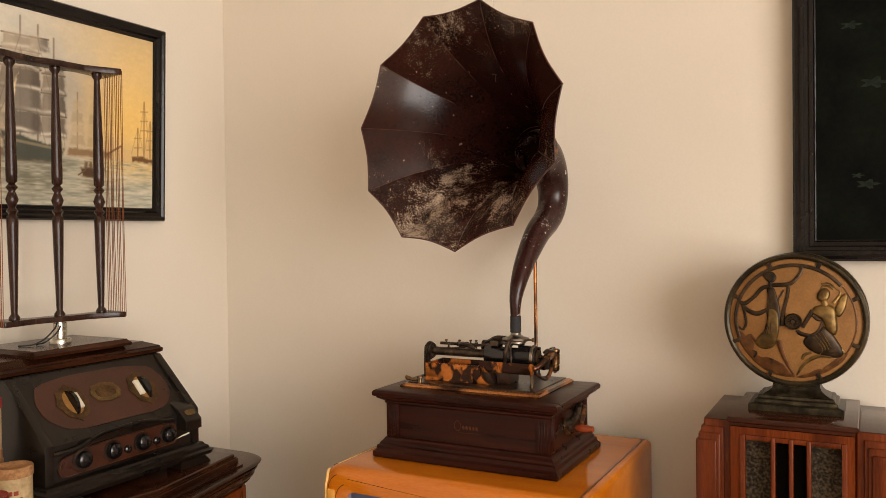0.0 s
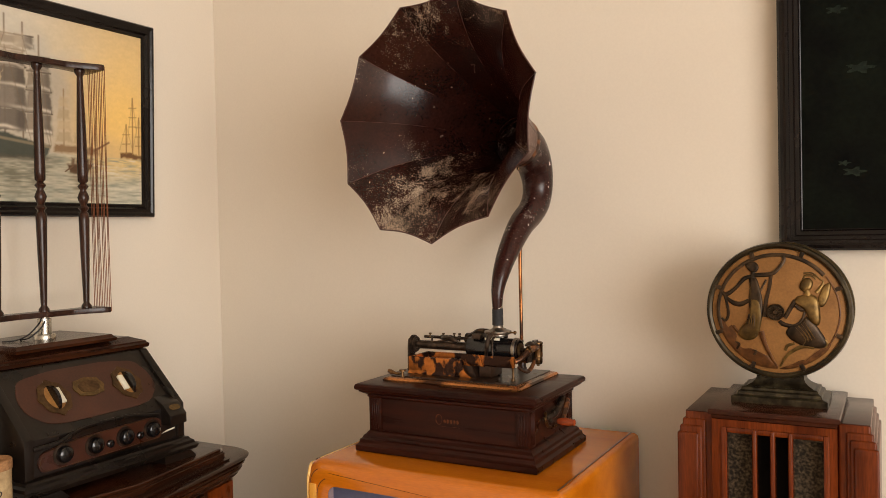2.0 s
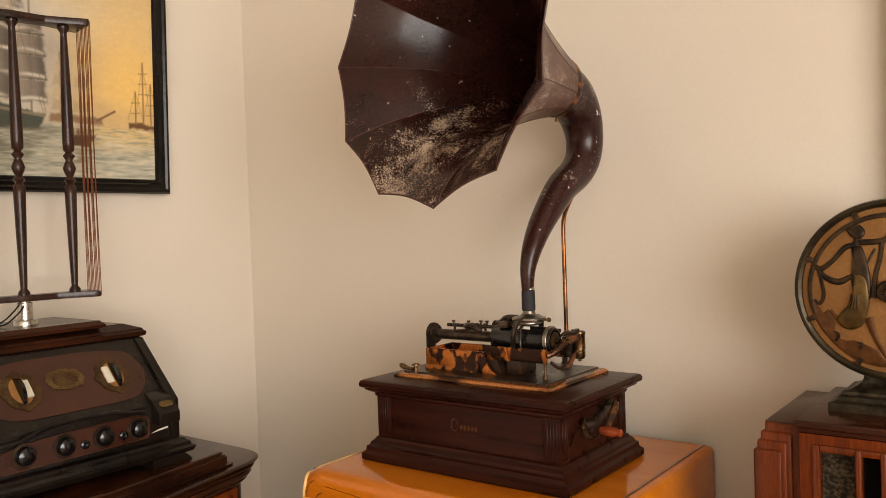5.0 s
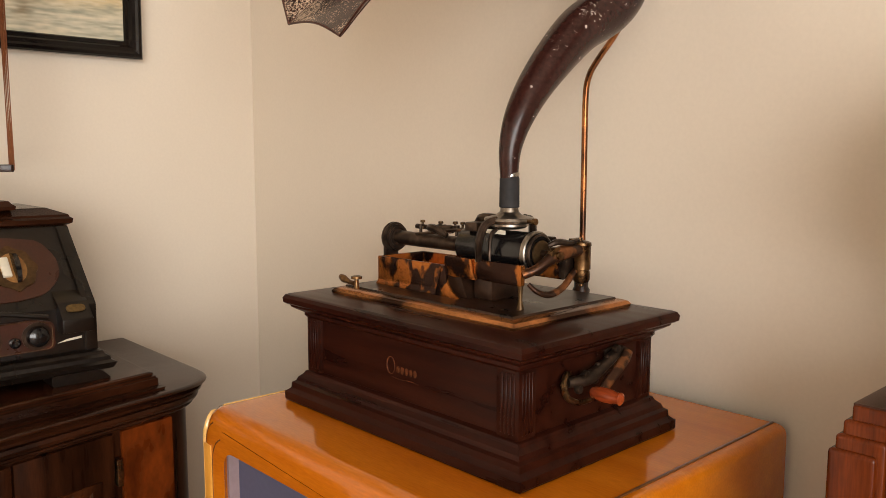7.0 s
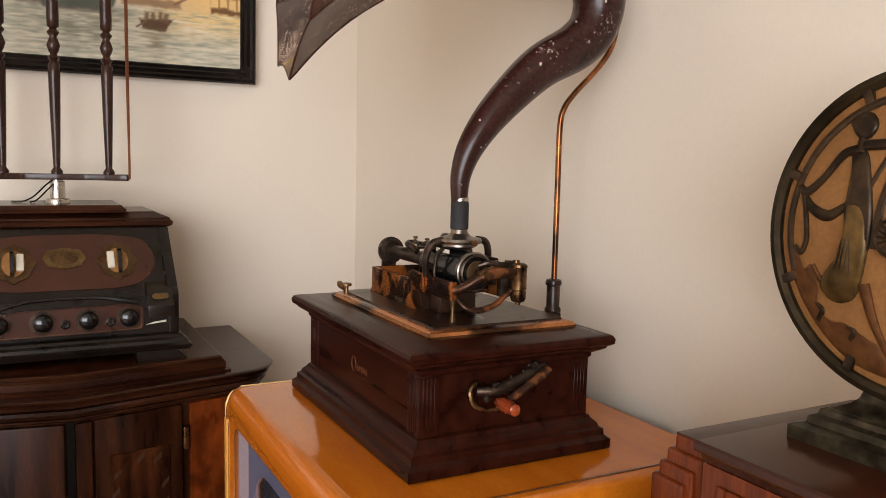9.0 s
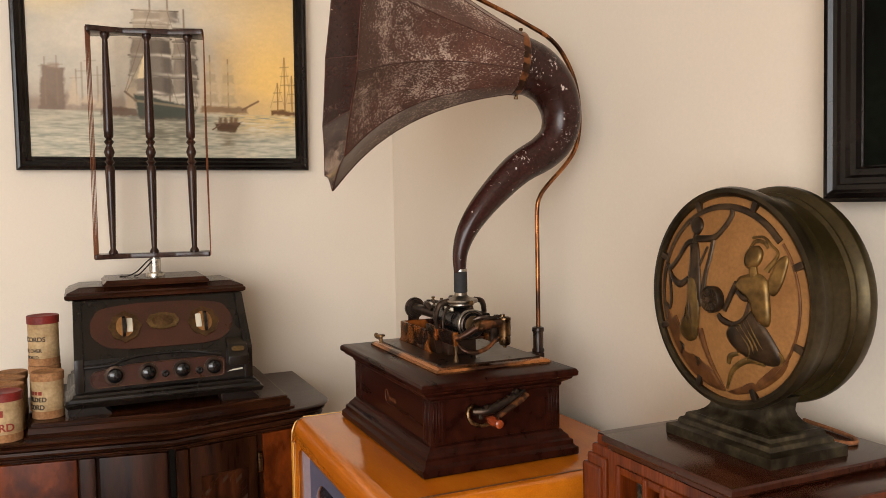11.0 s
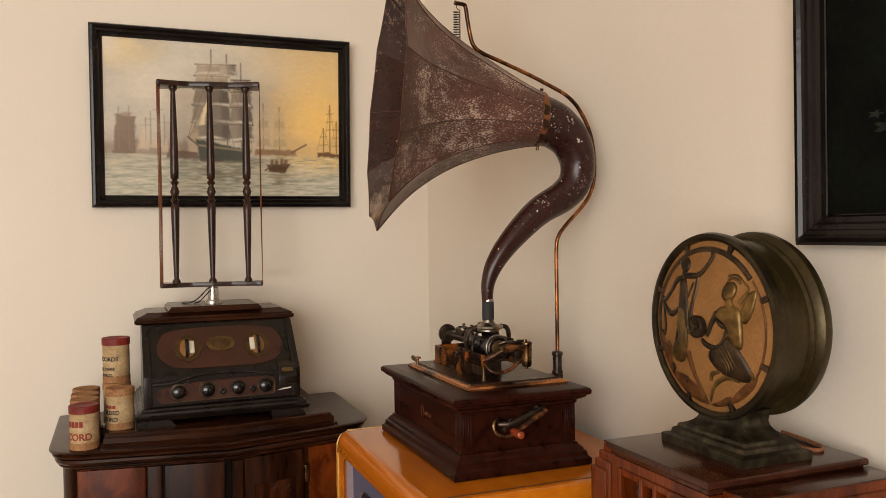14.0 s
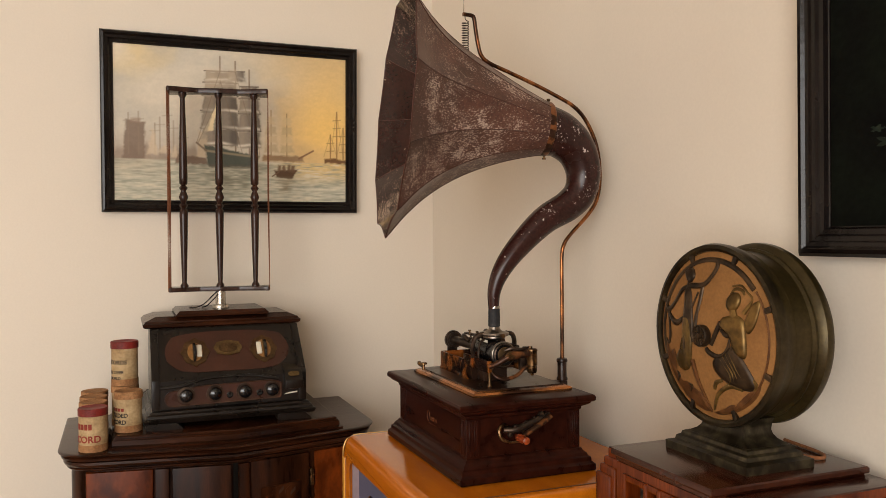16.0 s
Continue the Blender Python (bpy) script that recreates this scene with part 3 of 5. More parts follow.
    lay(shape([(0.385, 0.225), (0.58, 0.235), (0.605, 0.305), (0.365, 0.375)], 0.012), (0.082, 0.087, 0.066))
    lay(line(0.37, 0.335, 0.60, 0.30, 0.007) * 0.8, (0.30, 0.24, 0.15))
    lay(line(0.335, 0.385, 0.375, 0.335, 0.006) * 0.9, (0.17, 0.12, 0.08))
    for a, b in (((0.335, 0.385), (0.435, 0.86)), ((0.34, 0.38), (0.435, 0.70)), ((0.605, 0.31), (0.56, 0.80)), ((0.60, 0.30), (0.50, 0.86)), ((0.53, 0.32), (0.435, 0.80))):
        lay(line(*a, *b, 0.0028) * 0.5, (0.20, 0.14, 0.09))
    lay(shape([(0.395, 0.215), (0.59, 0.225), (0.60, 0.245), (0.38, 0.24)], 0.016) * 0.6, (0.13, 0.105, 0.07))
    # rowing boat
    lay(shape([(0.68, 0.165), (0.745, 0.16), (0.775, 0.225), (0.665, 0.215)], 0.012), (0.10, 0.055, 0.028))
    for x in (0.692, 0.712, 0.735, 0.752):
        lay(shape([(x - 0.009, 0.21), (x + 0.009, 0.21), (x + 0.006, 0.252), (x - 0.006, 0.252)], 0.012) * 0.9, (0.15, 0.085, 0.045))
    lay(line(0.66, 0.175, 0.69, 0.205, 0.004) + 0.0 * u, (0.16, 0.09, 0.05))
    lay(shape([(0.70, 0.06), (0.73, 0.06), (0.755, 0.16), (0.68, 0.16)], 0.05) * np.clip(0.5 - dash, 0, 0.8), (0.22, 0.17, 0.10))
    col *= (1 + 0.06 * cloud(48, 60) + 0.06 * cloud(150, 110))[..., None]
    me = bpy.data.meshes.new("canvas")
    xs, ys = SF - 0.002 + u.ravel() * (CW + 0.004), SF - 0.002 + v.ravel() * (CH + 0.004)
    quads = [(j * nu + i, j * nu + i + 1, (j + 1) * nu + i + 1, (j + 1) * nu + i) for j in range(nv - 1) for i in range(nu - 1)]
    me.from_pydata(np.column_stack([xs, ys, np.full(xs.shape, 0.0124)]).tolist(), [], quads)
    att = me.color_attributes.new("oil_paint", "FLOAT_COLOR", "POINT")
    att.data.foreach_set("color", np.column_stack([np.clip(col.reshape(-1, 3), 0, 0.95), np.ones(nu * nv)]).astype(np.float32).ravel())
    me.materials.append(CANVAS)
    ob = new("canvas", me)
    ob.parent = ship
    return tagged(ob, label="oil seascape with golden sky over grey-green water")


seascape()
part("stretcher", box(SF - 0.002, SF - 0.002, 0.004, SW - SF + 0.002, SH - SF + 0.002, 0.0118), FLOOR, ship)

dark = thing("dark_painting", pose(-0.081, NORTH - 0.003, 1.279, 90, 0, 0) @ pose(0, 0, 0, 0.4, 0, 0), "large blackened painting in a glossy black frame", "painting")
DW, DH, DF = 0.62, 0.82, 0.036
picture_frame(dark, DW, DH, [(0, 0), (0, 0.022), (0.004, 0.027), (0.009, 0.0275), (0.0125, 0.0240), (0.017, 0.0236), (0.0185, 0.0205), (0.024, 0.0200), (0.0265, 0.0160), (0.0325, 0.0154), (0.0345, 0.0100), (DF, 0.0090), (DF, 0.0)], BLACK_FRAME)
part("canvas", box(DF - 0.002, DF - 0.002, 0.002, DW - DF + 0.002, DH - DF + 0.002, 0.007), DARK_CANVAS, dark, "nearly black varnished canvas")
for u, v, r in ((0.115, 0.13, 0.018), (0.10, 0.145, 0.01), (0.125, 0.30, 0.022), (0.09, 0.40, 0.016), (0.2, 0.24, 0.025), (0.17, 0.42, 0.02)):
    part("faint_daub", prism([(x, y) for x, y in oval(u, v, r * 0.8, r * 0.35, 22, wave=0.4, count=5)], 0.0071, 0.0074, "z"), DARK_GREEN_PAINT, dark)


# ---- left console cabinet with radio, loop aerial and record boxes ----
console = thing("console_cabinet", (0, 0, 0), "dark walnut console cabinet with a prow front and burl doors", "cabinet")
TOPZ, CY0, CY1, CMID = 0.888, 0.627, 1.274, 0.957


def console_outline(grow=0.0, back=-1.395):
    f = grow
    pts = [(back, CY0 - f), (-1.033 + f, CY0 - f), (-0.977 + f, CMID), (-1.043 + f, CY1 + f), (back, CY1 + f)]
    return rounded(pts, [0, 0.06, 0, 0.072, 0], 8)


def tier(steps, bm=None):
    return loft([[(x, y, z) for x, y in console_outline(g)] for z, g in steps], bm=bm)


part("top", tier([(0.8812, -0.0065), (0.8820, -0.0005), (0.8835, 0.0025), (0.8858, 0.0032), (0.8875, 0.0010), (TOPZ, -0.0030)]), WALNUT, console, "dark polished top with rounded corners", sharp=30)
part("cornice", tier([(0.850, -0.0190), (0.8508, -0.0135), (0.8530, -0.0118), (0.8552, -0.0132), (0.8558, -0.0170), (0.8566, -0.0120), (0.8595, -0.0078), (0.8640, -0.0060), (0.8685, -0.0075), (0.8698, -0.0120), (0.8706, -0.0065), (0.8735, -0.0022), (0.8770, -0.0015), (0.8800, -0.0040), (0.8812, -0.0065)]), WALNUT, console, "ribbed dark cornice", sharp=40)
part("body", tier([(0.16, -0.02), (0.850, -0.02)]), WALNUT_UP, console)
part("plinth_step", loft([[(x, y, z) for x, y in ((-1.385, 0.722 + g), (-1.045 - g, 0.722 + g), (-1.007 - g, CMID), (-1.047 - g, 1.190 - g), (-1.385, 1.190 - g))] for z, g in ((TOPZ, -0.004), (0.8915, -0.005), (0.8925, -0.002), (0.894, 0.002), (0.9035, 0.002), (0.9045, 0.0045), (0.9065, 0.0040), (0.9075, 0.0075), (0.9105, 0.0070), (0.912, 0.010))]), WALNUT, console, "stepped moulded plinth on the cabinet top", sharp=25)


def front_x(y):
    return -0.9965 - (0.066 * (y - CMID) / (CY1 - CMID) if y > CMID else 0.056 * (CMID - y) / (CMID - CY0))


def door(name, y0, y1, mat, proud=0.006, z0=0.25, z1=0.847, label="", bevel=0.003):
    bm = loft([[(front_x(y) - 0.01, y, z0), (front_x(y) + proud, y, z0), (front_x(y) + proud, y, z1), (front_x(y) - 0.01, y, z1)] for y in (y0, y1)])
    bmesh.ops.bevel(bm, geom=bm.edges[:], offset=bevel, segments=2, profile=0.6, affect="EDGES")
    return part(name, bm, mat, console, label)


door("stile", CMID + 0.006, 0.985, WALNUT_UP, 0.009)
# near-black strip stands in for the shaded gap beside the fold
part("miter_bead", box(-1.003, CMID - 0.005, 0.25, -0.9945, CMID + 0.005, 0.8495, 0.001), DARKNESS, console)
d = door("door", 0.988, 1.115, WALNUT_UP, 0.006, label="dark veneered cabinet door")
part("door_panel", loft([[(front_x(y) - 0.004, y, 0.30), (front_x(y) + 0.0085, y, 0.30), (front_x(y) + 0.0085, y, 0.79), (front_x(y) - 0.004, y, 0.79)] for y in (1.008, 1.095)]), BURL_DARK, d)
# banded octagon inlaid in the door: slanting slips of dark and pale veneer
ring_y, ring_z = (1.016, 1.030, 1.074, 1.088, 1.088, 1.074, 1.030, 1.016), (0.755, 0.778, 0.778, 0.755, 0.33, 0.31, 0.31, 0.33)
for k in range(8):
    ya, za, yb, zb = ring_y[k], ring_z[k], ring_y[(k + 1) % 8], ring_z[(k + 1) % 8]
    n = max(2, round(math.hypot(yb - ya, zb - za) / 0.016))
    for j in range(n):
        y, z = ya + (yb - ya) * (j + 0.5) / n, za + (zb - za) * (j + 0.5) / n
        slip = [(front_x(y + a) + 0.0088 + (0.0006 if (j + k) % 2 else 0.0), y + a, z + b) for a, b in ((-0.006, -0.009), (0.005, 0.001), (0.005, 0.009), (-0.006, -0.001))]
        part("inlay_slip", loft([[(x - 0.002, yy, zz) for x, yy, zz in slip], slip]), BURL_DARK if (j + k) % 2 else GROOVE, d)
for z in (0.795, 0.35):
    part("hinge", box(front_x(1.12) + 0.0, 1.116, z - 0.018, front_x(1.12) + 0.012, 1.124, z + 0.018, 0.001), BRASS_DARK, console, "small brass hinge")
door("side_panel", 1.127, 1.204, BURL, 0.004, label="orange burl veneer panel")
door("center_panel", 0.835, CMID - 0.008, WALNUT_UP, 0.008, label="grey-brown worn centre panel")
door("stile", 0.803, 0.83, WALNUT_UP, 0.006)
door("door", 0.676, 0.80, BURL, 0.006, label="burl veneered cabinet door")
for y in (0.70, 1.2):
    for x in (-1.36, -1.06):
        part("leg", lathe([(0.016, 0), (0.022, 0.04), (0.018, 0.1), (0.03, 0.14), (0.03, 0.165)], pose(x, y, 0), 16), WALNUT, console)

radio = thing("table_radio", (0, 0, 0.912), "black table radio with sloping red-brown panel and round knobs", "radio")
RY0, RY1, RBK = 0.803, 1.121, -1.365
for y in (RY0 + 0.005, RY1 - 0.045):
    part("foot", prism(rounded([(y - 0.02, 0), (y + 0.055, 0), (y + 0.04, 0.014), (y - 0.02, 0.014)], 0.003, 2), -1.10, -1.064, "x"), BLACK_RADIO, radio)
    part("foot", box(RBK + 0.01, y, 0, RBK + 0.05, y + 0.04, 0.014, 0.003), BLACK_RADIO, radio)
part("base_moulding", loft([[(x, y, z) for x, y in ((RBK - g, RY0 - 0.003 - g), (-1.081 + g, RY0 - 0.003 - g), (-1.081 + g, RY1 + 0.003 + g), (RBK - g, RY1 + 0.003 + g))] for z, g in ((0.012, 0.012), (0.02, 0.016), (0.023, 0.010), (0.028, 0.009), (0.031, 0.004), (0.035, 0.002), (0.037, -0.004))]), BLACK_RADIO, radio, sharp=25)
SIDE = [(RBK, 0.034), (-1.092, 0.034), (-1.092, 0.096), (-1.188, 0.197), (RBK, 0.197)]
part("body", prism([(x, z) for x, z in SIDE], RY0, RY1, "y"), BLACK_RADIO, radio)
for y0, y1 in ((RY0, RY0 + 0.012), (RY1 - 0.012, RY1)):
    part("cheek", prism([(-1.30, 0.036), (-1.086, 0.036), (-1.086, 0.099), (-1.183, 0.197), (-1.30, 0.197)], y0 - 0.002, y1 + 0.002, "y", bevel=0.002), BLACK_RADIO, radio)
part("lid", loft([[(x, y, z) for x, y in ((RBK - g, RY0 - 0.005 - g), (-1.196 + g, RY0 - 0.005 - g), (-1.196 + g, RY1 + g), (RBK - g, RY1 + g))] for z, g in ((0.197, 0.004), (0.200, 0.010), (0.206, 0.011), (0.209, 0.007), (0.212, 0.006), (0.219, -0.012), (0.221, -0.016))]), WALNUT, radio, "dark walnut lid with moulded edge", sharp=25)
part("top_board", stack(-1.27, 0.958, 0.082, 0.100, [(0.221, 0), (0.226, -0.001), (0.229, 0.003), (0.233, 0.006)]), WALNUT, radio, sharp=25)
# frame of the sloping panel: x along the cabinet, y up the slope, z out of it
SLOPE = pose(-1.14, 0.962, 0.1465, 0, 0, 90) @ pose(0, 0, 0, 46.4, 0, 0)


def on_slope(outline, a, b, mat, name, parent, label=""):
    return part(name, moved(prism(outline, a, b, "z"), SLOPE), mat, parent, label)


inlay = rounded([(-0.105, -0.046), (-0.07, -0.052), (0.07, -0.052), (0.105, -0.046), (0.13, -0.02), (0.133, 0.012), (0.118, 0.044), (0.09, 0.05), (0.05, 0.055), (-0.05, 0.055), (-0.09, 0.05), (-0.118, 0.044), (-0.133, 0.012), (-0.13, -0.02)], 0.012, 4)
on_slope(inlay, -0.001, 0.0012, RADIO_RED, "panel_inlay", radio, "red-brown enamelled inlay")
for u in (-0.070, 0.076):
    esc = on_slope(oval(u, 0.0, 0.029, 0.036, 64, power=1.7, wave=0.05, count=8), 0.0012, 0.0030, BRONZE, "dial_escutcheon", radio, "embossed bronze dial surround")
    on_slope(oval(u, 0.0, 0.016, 0.024, 30), 0.0030, 0.0036, AMBER, "dial_ring", esc)
    part("ivory_scale", moved(box(u + (0.003 if u < 0 else -0.015), -0.015, 0.002, u + (0.014 if u < 0 else -0.004), 0.016, 0.0075, 0.002), SLOPE), IVORY, esc, "ivory drum scale")
    part("thumb_wheel", moved(lathe([(0.012, -0.0034), (0.0275, -0.0028), (0.0275, 0.0028), (0.012, 0.0034)], pose(u + (-0.002 if u < 0 else 0.003), 0, -0.010, 0, 90, 0), 32), SLOPE), BAKELITE, esc, "black ribbed thumb wheel")
on_slope(oval(0.0, 0.008, 0.029, 0.019, 40, power=2.6, wave=0.05, count=8), 0.0012, 0.0028, GOLD, "badge", radio, "embossed brass badge")
on_slope(oval(0.0, 0.008, 0.020, 0.012, 32, power=2.6), 0.0028, 0.0034, BRONZE, "badge_centre", radio)
# carved bead between the slope and the knob panel
part("carved_bead", tube([(-1.088, RY0 + 0.014, 0.083), (-1.087, 0.86, 0.085), (-1.088, 0.885, 0.092), (-1.092, 0.92, 0.098), (-1.092, 1.0, 0.098), (-1.088, 1.04, 0.092), (-1.087, 1.062, 0.088)], 0.0035, 8), BLACK_RADIO, radio)
strip = rounded([(0.832, 0.042), (1.07, 0.045), (1.07, 0.080), (1.045, 0.086), (0.90, 0.083), (0.86, 0.078), (0.832, 0.074), (0.824, 0.058)], 0.008, 4)
part("knob_panel", prism([(y, z) for y, z in strip], -1.092, -1.0885, "x"), RADIO_RED, radio, "red-brown enamelled knob panel")
part("panel_line", tube([(-1.0884, 0.951 + (y - 0.951) * 0.975, 0.0635 + (z - 0.0635) * 0.93) for y, z in strip + strip[:1]], 0.0005, 5, 1), BRONZE, radio, "thin worn gilt outline")
# ivory strip put in for the bright slit below the catch block
part("chipped_veneer", prism([(1.0735, 0.0505), (1.104, 0.0535), (1.104, 0.0565), (1.086, 0.0545)], -1.0925, -1.0912, "x"), IVORY, radio, "pale strip in place of the bright gap under the catch block")
KN = Matrix.Rotation(radians(90), 4, "Y")
for y in (0.869, 0.928, 0.990, 1.048):
    k = part("knob", lathe([(0.006, 0), (0.0135, 0.001), (0.0138, 0.006), (0.012, 0.011), (0.008, 0.0135), (0.001, 0.0145)], Matrix.Translation((-1.0885, y, 0.0645)) @ KN, 24), BAKELITE, radio, "round black knob")
    part("knob_skirt", lathe([(0.018, 0.0), (0.018, 0.0012), (0.012, 0.0016)], Matrix.Translation((-1.0885, y, 0.0645)) @ KN, 28), IRON, k, "dark metal skirt")
for y in (0.958, 1.021):
    part("jack_knob", lathe([(0.0065, 0), (0.0068, 0.005), (0.0045, 0.0065), (0.0045, 0.004), (0.001, 0.0035)], Matrix.Translation((-1.0885, y, 0.060)) @ KN, 18), BAKELITE, radio, "small black socket knob")
catch = part("catch_block", prism([(-1.105, 0.066), (-1.068, 0.066), (-1.068, 0.084), (-1.088, 0.104), (-1.115, 0.118), (-1.12, 0.10)], 1.074, 1.113, "y", bevel=0.002), BLACK_RADIO, radio, "black catch block on the corner")
part("name_plate", moved(prism(oval(0, 0, 0.012, 0.006, 24, power=3), 0, 0.001, "z"), pose(-1.079, 1.094, 0.0965, 0, 0, 90) @ pose(0, 0, 0, 44, 0, 0)), GOLD, catch, "small worn brass plate")

aerial = thing("loop_aerial", pose(-1.258, 0.960, 1.145, 0, 0, -9), "wire loop aerial with three turned dark wooden spindles", "aerial")


def lens_plate(z0, z1):
    edge = [(-0.033, -0.112), (0.033, -0.112), (0.031, -0.100), (0.022, -0.075), (0.014, -0.045), (0.018, 0), (0.014, 0.045), (0.022, 0.075), (0.031, 0.100), (0.033, 0.112), (-0.033, 0.112), (-0.031, 0.100), (-0.022, 0.075), (-0.014, 0.045), (-0.018, 0), (-0.014, -0.045), (-0.022, -0.075), (-0.031, -0.100)]
    return prism(rounded(edge, 0.004, 3), z0, z1, "z", bevel=0.0012)


part("bottom_plate", lens_plate(0.039, 0.049), SPINDLE, aerial)
part("top_plate", lens_plate(0.496, 0.507), SPINDLE, aerial)
SP = [(0.0085, 0), (0.0085, 0.004), (0.0048, 0.010), (0.0052, 0.016), (0.0075, 0.10), (0.0088, 0.165), (0.0085, 0.178), (0.0048, 0.182), (0.0090, 0.188), (0.0048, 0.194), (0.0070, 0.199), (0.0098, 0.208), (0.0070, 0.217), (0.0048, 0.222), (0.0092, 0.229), (0.0048, 0.235), (0.0084, 0.239), (0.0088, 0.255), (0.0078, 0.33), (0.0052, 0.428), (0.0048, 0.436), (0.0085, 0.442), (0.0085, 0.447)]
for y in (-0.080, 0, 0.080):
    part("spindle", lathe([(1.08 * r, z) for r, z in SP], pose(0, y, 0.049), 18), SPINDLE, aerial, "turned dark wooden spindle", sharp=60)
for s in (-1, 1):
    for k in range(11):
        x = -0.0305 + 0.0061 * k
        part("wire", tube([(x, s * 0.1125, 0.041), (x + 0.0012 * math.sin(k), s * (0.1125 - 0.0012 * (k % 3)), 0.27), (x, s * 0.1125, 0.504)], 0.0007, 5, 3), WIRE, aerial)
part("stem", lathe([(0.0185, 0), (0.0185, 0.006), (0.0175, 0.008), (0.0118, 0.009), (0.0118, 0.036), (0.009, 0.037), (0.009, 0.040)], Matrix(), 24), NICKEL, aerial, "bright nickel pivot stem")
part("lead_wire", tube([(0.0, -0.004, 0.041), (0.014, -0.016, 0.030), (0.012, -0.034, 0.012), (0.004, -0.052, 0.003), (-0.01, -0.07, 0.0015)], 0.0014, 6), BAKELITE, aerial)
part("lead_wire", tube([(0.0, 0.004, 0.041), (0.016, -0.012, 0.024), (0.008, -0.030, 0.006), (-0.004, -0.042, 0.0015)], 0.0014, 6), BAKELITE, aerial)


def record_box(x, y, z, h, r, lid_mat, turn, words=(), label="", lean=0.0):
    can = thing("record_box", pose(x, y, z, lean, 0, turn), label, "record box", group="cylinder record boxes")
    part("body", lathe([(r - 0.0015, 0), (r - 0.0003, 0.001), (r - 0.0003, h - 0.006), (r - 0.004, h - 0.005)], Matrix(), 32), PAPER, can, "cream printed paper label")
    part("base_band", lathe([(r - 0.001, 0), (r + 0.0005, 0.001), (r + 0.0005, 0.014), (r - 0.001, 0.0145)], Matrix(), 32, caps=False), CARD, can)
    part("lid", lathe([(r + 0.0002, h - 0.0150), (r + 0.0012, h - 0.0145), (r + 0.0012, h - 0.0015), (r, h), (r - 0.004, h - 0.0004), (r - 0.006, h - 0.0016)], Matrix(), 32), lid_mat, can, "push-on cardboard lid")
    for text, up, size, ink in words:
        m = Matrix.Translation((0, 0, up)) @ Matrix(((0, 0, 1, r), (1, 0, 0, 0), (0, 1, 0, 0), (0, 0, 0, 1)))
        if text:
            lettering(text, size, ink, can, m, bend=r)
        else:
            for k in range(5):
                a = -0.7 + 0.3 * k
                part("print_bar", loft([[(math.cos(b) * q, math.sin(b) * q, up + dz) for b in (a, a + 0.12, a + 0.24)] for q, dz in ((r - 0.001, 0), (r + 0.0002, 0), (r + 0.0002, size * 0.7), (r - 0.001, size * 0.7))], closed=False, caps=False), ink, can)
    return can


RB = 0.0268
record_box(-1.058, 0.690, TOPZ, 0.0855, RB, RED_CARD, -46, [("", 0.045, 0.016, INK_RED), ("RECORD", 0.020, 0.0185, INK_RED)], "cylinder record box with a red lid and red lettering")
record_box(-1.120, 0.690, TOPZ, 0.0855, RB, CARD, 20, [], "cylinder record box with a worn brown lid", 0.6)
record_box(-1.184, 0.688, TOPZ, 0.0850, RB, CARD, 75, [], "cylinder record box with a worn brown lid")
record_box(-1.248, 0.688, TOPZ, 0.0855, RB, CARD, 140, [], "cylinder record box with a worn brown lid")
record_box(-1.097, 0.756, 0.912, 0.0830, RB, CARD, -62, [("", 0.044, 0.009, INK_RED), ("MOULDED", 0.032, 0.0115, INK_BLACK), ("RECORD", 0.018, 0.012, INK_BLACK)], "cream cylinder record box with a brown lid")
record_box(-1.160, 0.750, 0.912, 0.0850, RB, CARD, 30, [], "cream record box carrying another box")
record_box(-1.161, 0.750, 0.912 + 0.0850, 0.0930, RB, RED_CARD, -48, [("RECORDS", 0.046, 0.012, INK_BLACK), ("ALL OVER", 0.026, 0.009, INK_BLACK), ("WORLD.", 0.014, 0.008, INK_BLACK)], "red-lidded record box stacked on another box")

# ---- blond television cabinet under the phonograph ----
tv = thing("television_cabinet", (0, 0, 0), "blond lacquered television cabinet with a blue-grey screen mask", "television")
TX0, TX1, TY0, TY1, TZ = -0.806, -0.331, 1.128, 1.528, 0.9375
shell = rounded([(TX0, 0.14), (TX0, TZ), (TX1, TZ), (TX1, 0.14)], [0.01, 0.038, 0.012, 0.01], 10)
hole = rounded([(TX0 + 0.042, 0.42), (TX0 + 0.042, TZ - 0.036), (TX1 - 0.042, TZ - 0.036), (TX1 - 0.042, 0.42)], [0.01, 0.02, 0.02, 0.01], 8)


def shell_ring(pts, y):
    return [(x, y, z) for x, z in pts]


def shrunk(pts, by):
    cx, cz = (TX0 + TX1) / 2, 0.54
    return [(x - math.copysign(min(by, abs(x - cx)), x - cx), z - math.copysign(by, z - cz)) for x, z in pts]


front = [shell_ring(shrunk(hole, 0.002), TY0 + 0.03), shell_ring(hole, TY0 + 0.012), shell_ring(shrunk(hole, -0.002), TY0 + 0.007), shell_ring(shrunk(hole, -0.007), TY0 + 0.0035)]
front += [shell_ring(shrunk(shell, 0.020 * (1 - math.sin(a))), TY0 + 0.020 * (1 - math.cos(a))) for a in (radians(d) for d in (0, 15, 30, 45, 60, 75, 90))]
part("shell", loft(front + [shell_ring(shell, TY1)], caps=False), BLOND, tv, "blond lacquered shell with rounded corners", sharp=50)
part("back_board", box(TX0 + 0.01, TY1 - 0.012, 0.16, TX1 - 0.01, TY1 - 0.004, TZ - 0.01), GROOVE, tv)
part("bottom_board", box(TX0 + 0.006, TY0 + 0.03, 0.141, TX1 - 0.006, TY1 - 0.014, 0.16), BLOND, tv)
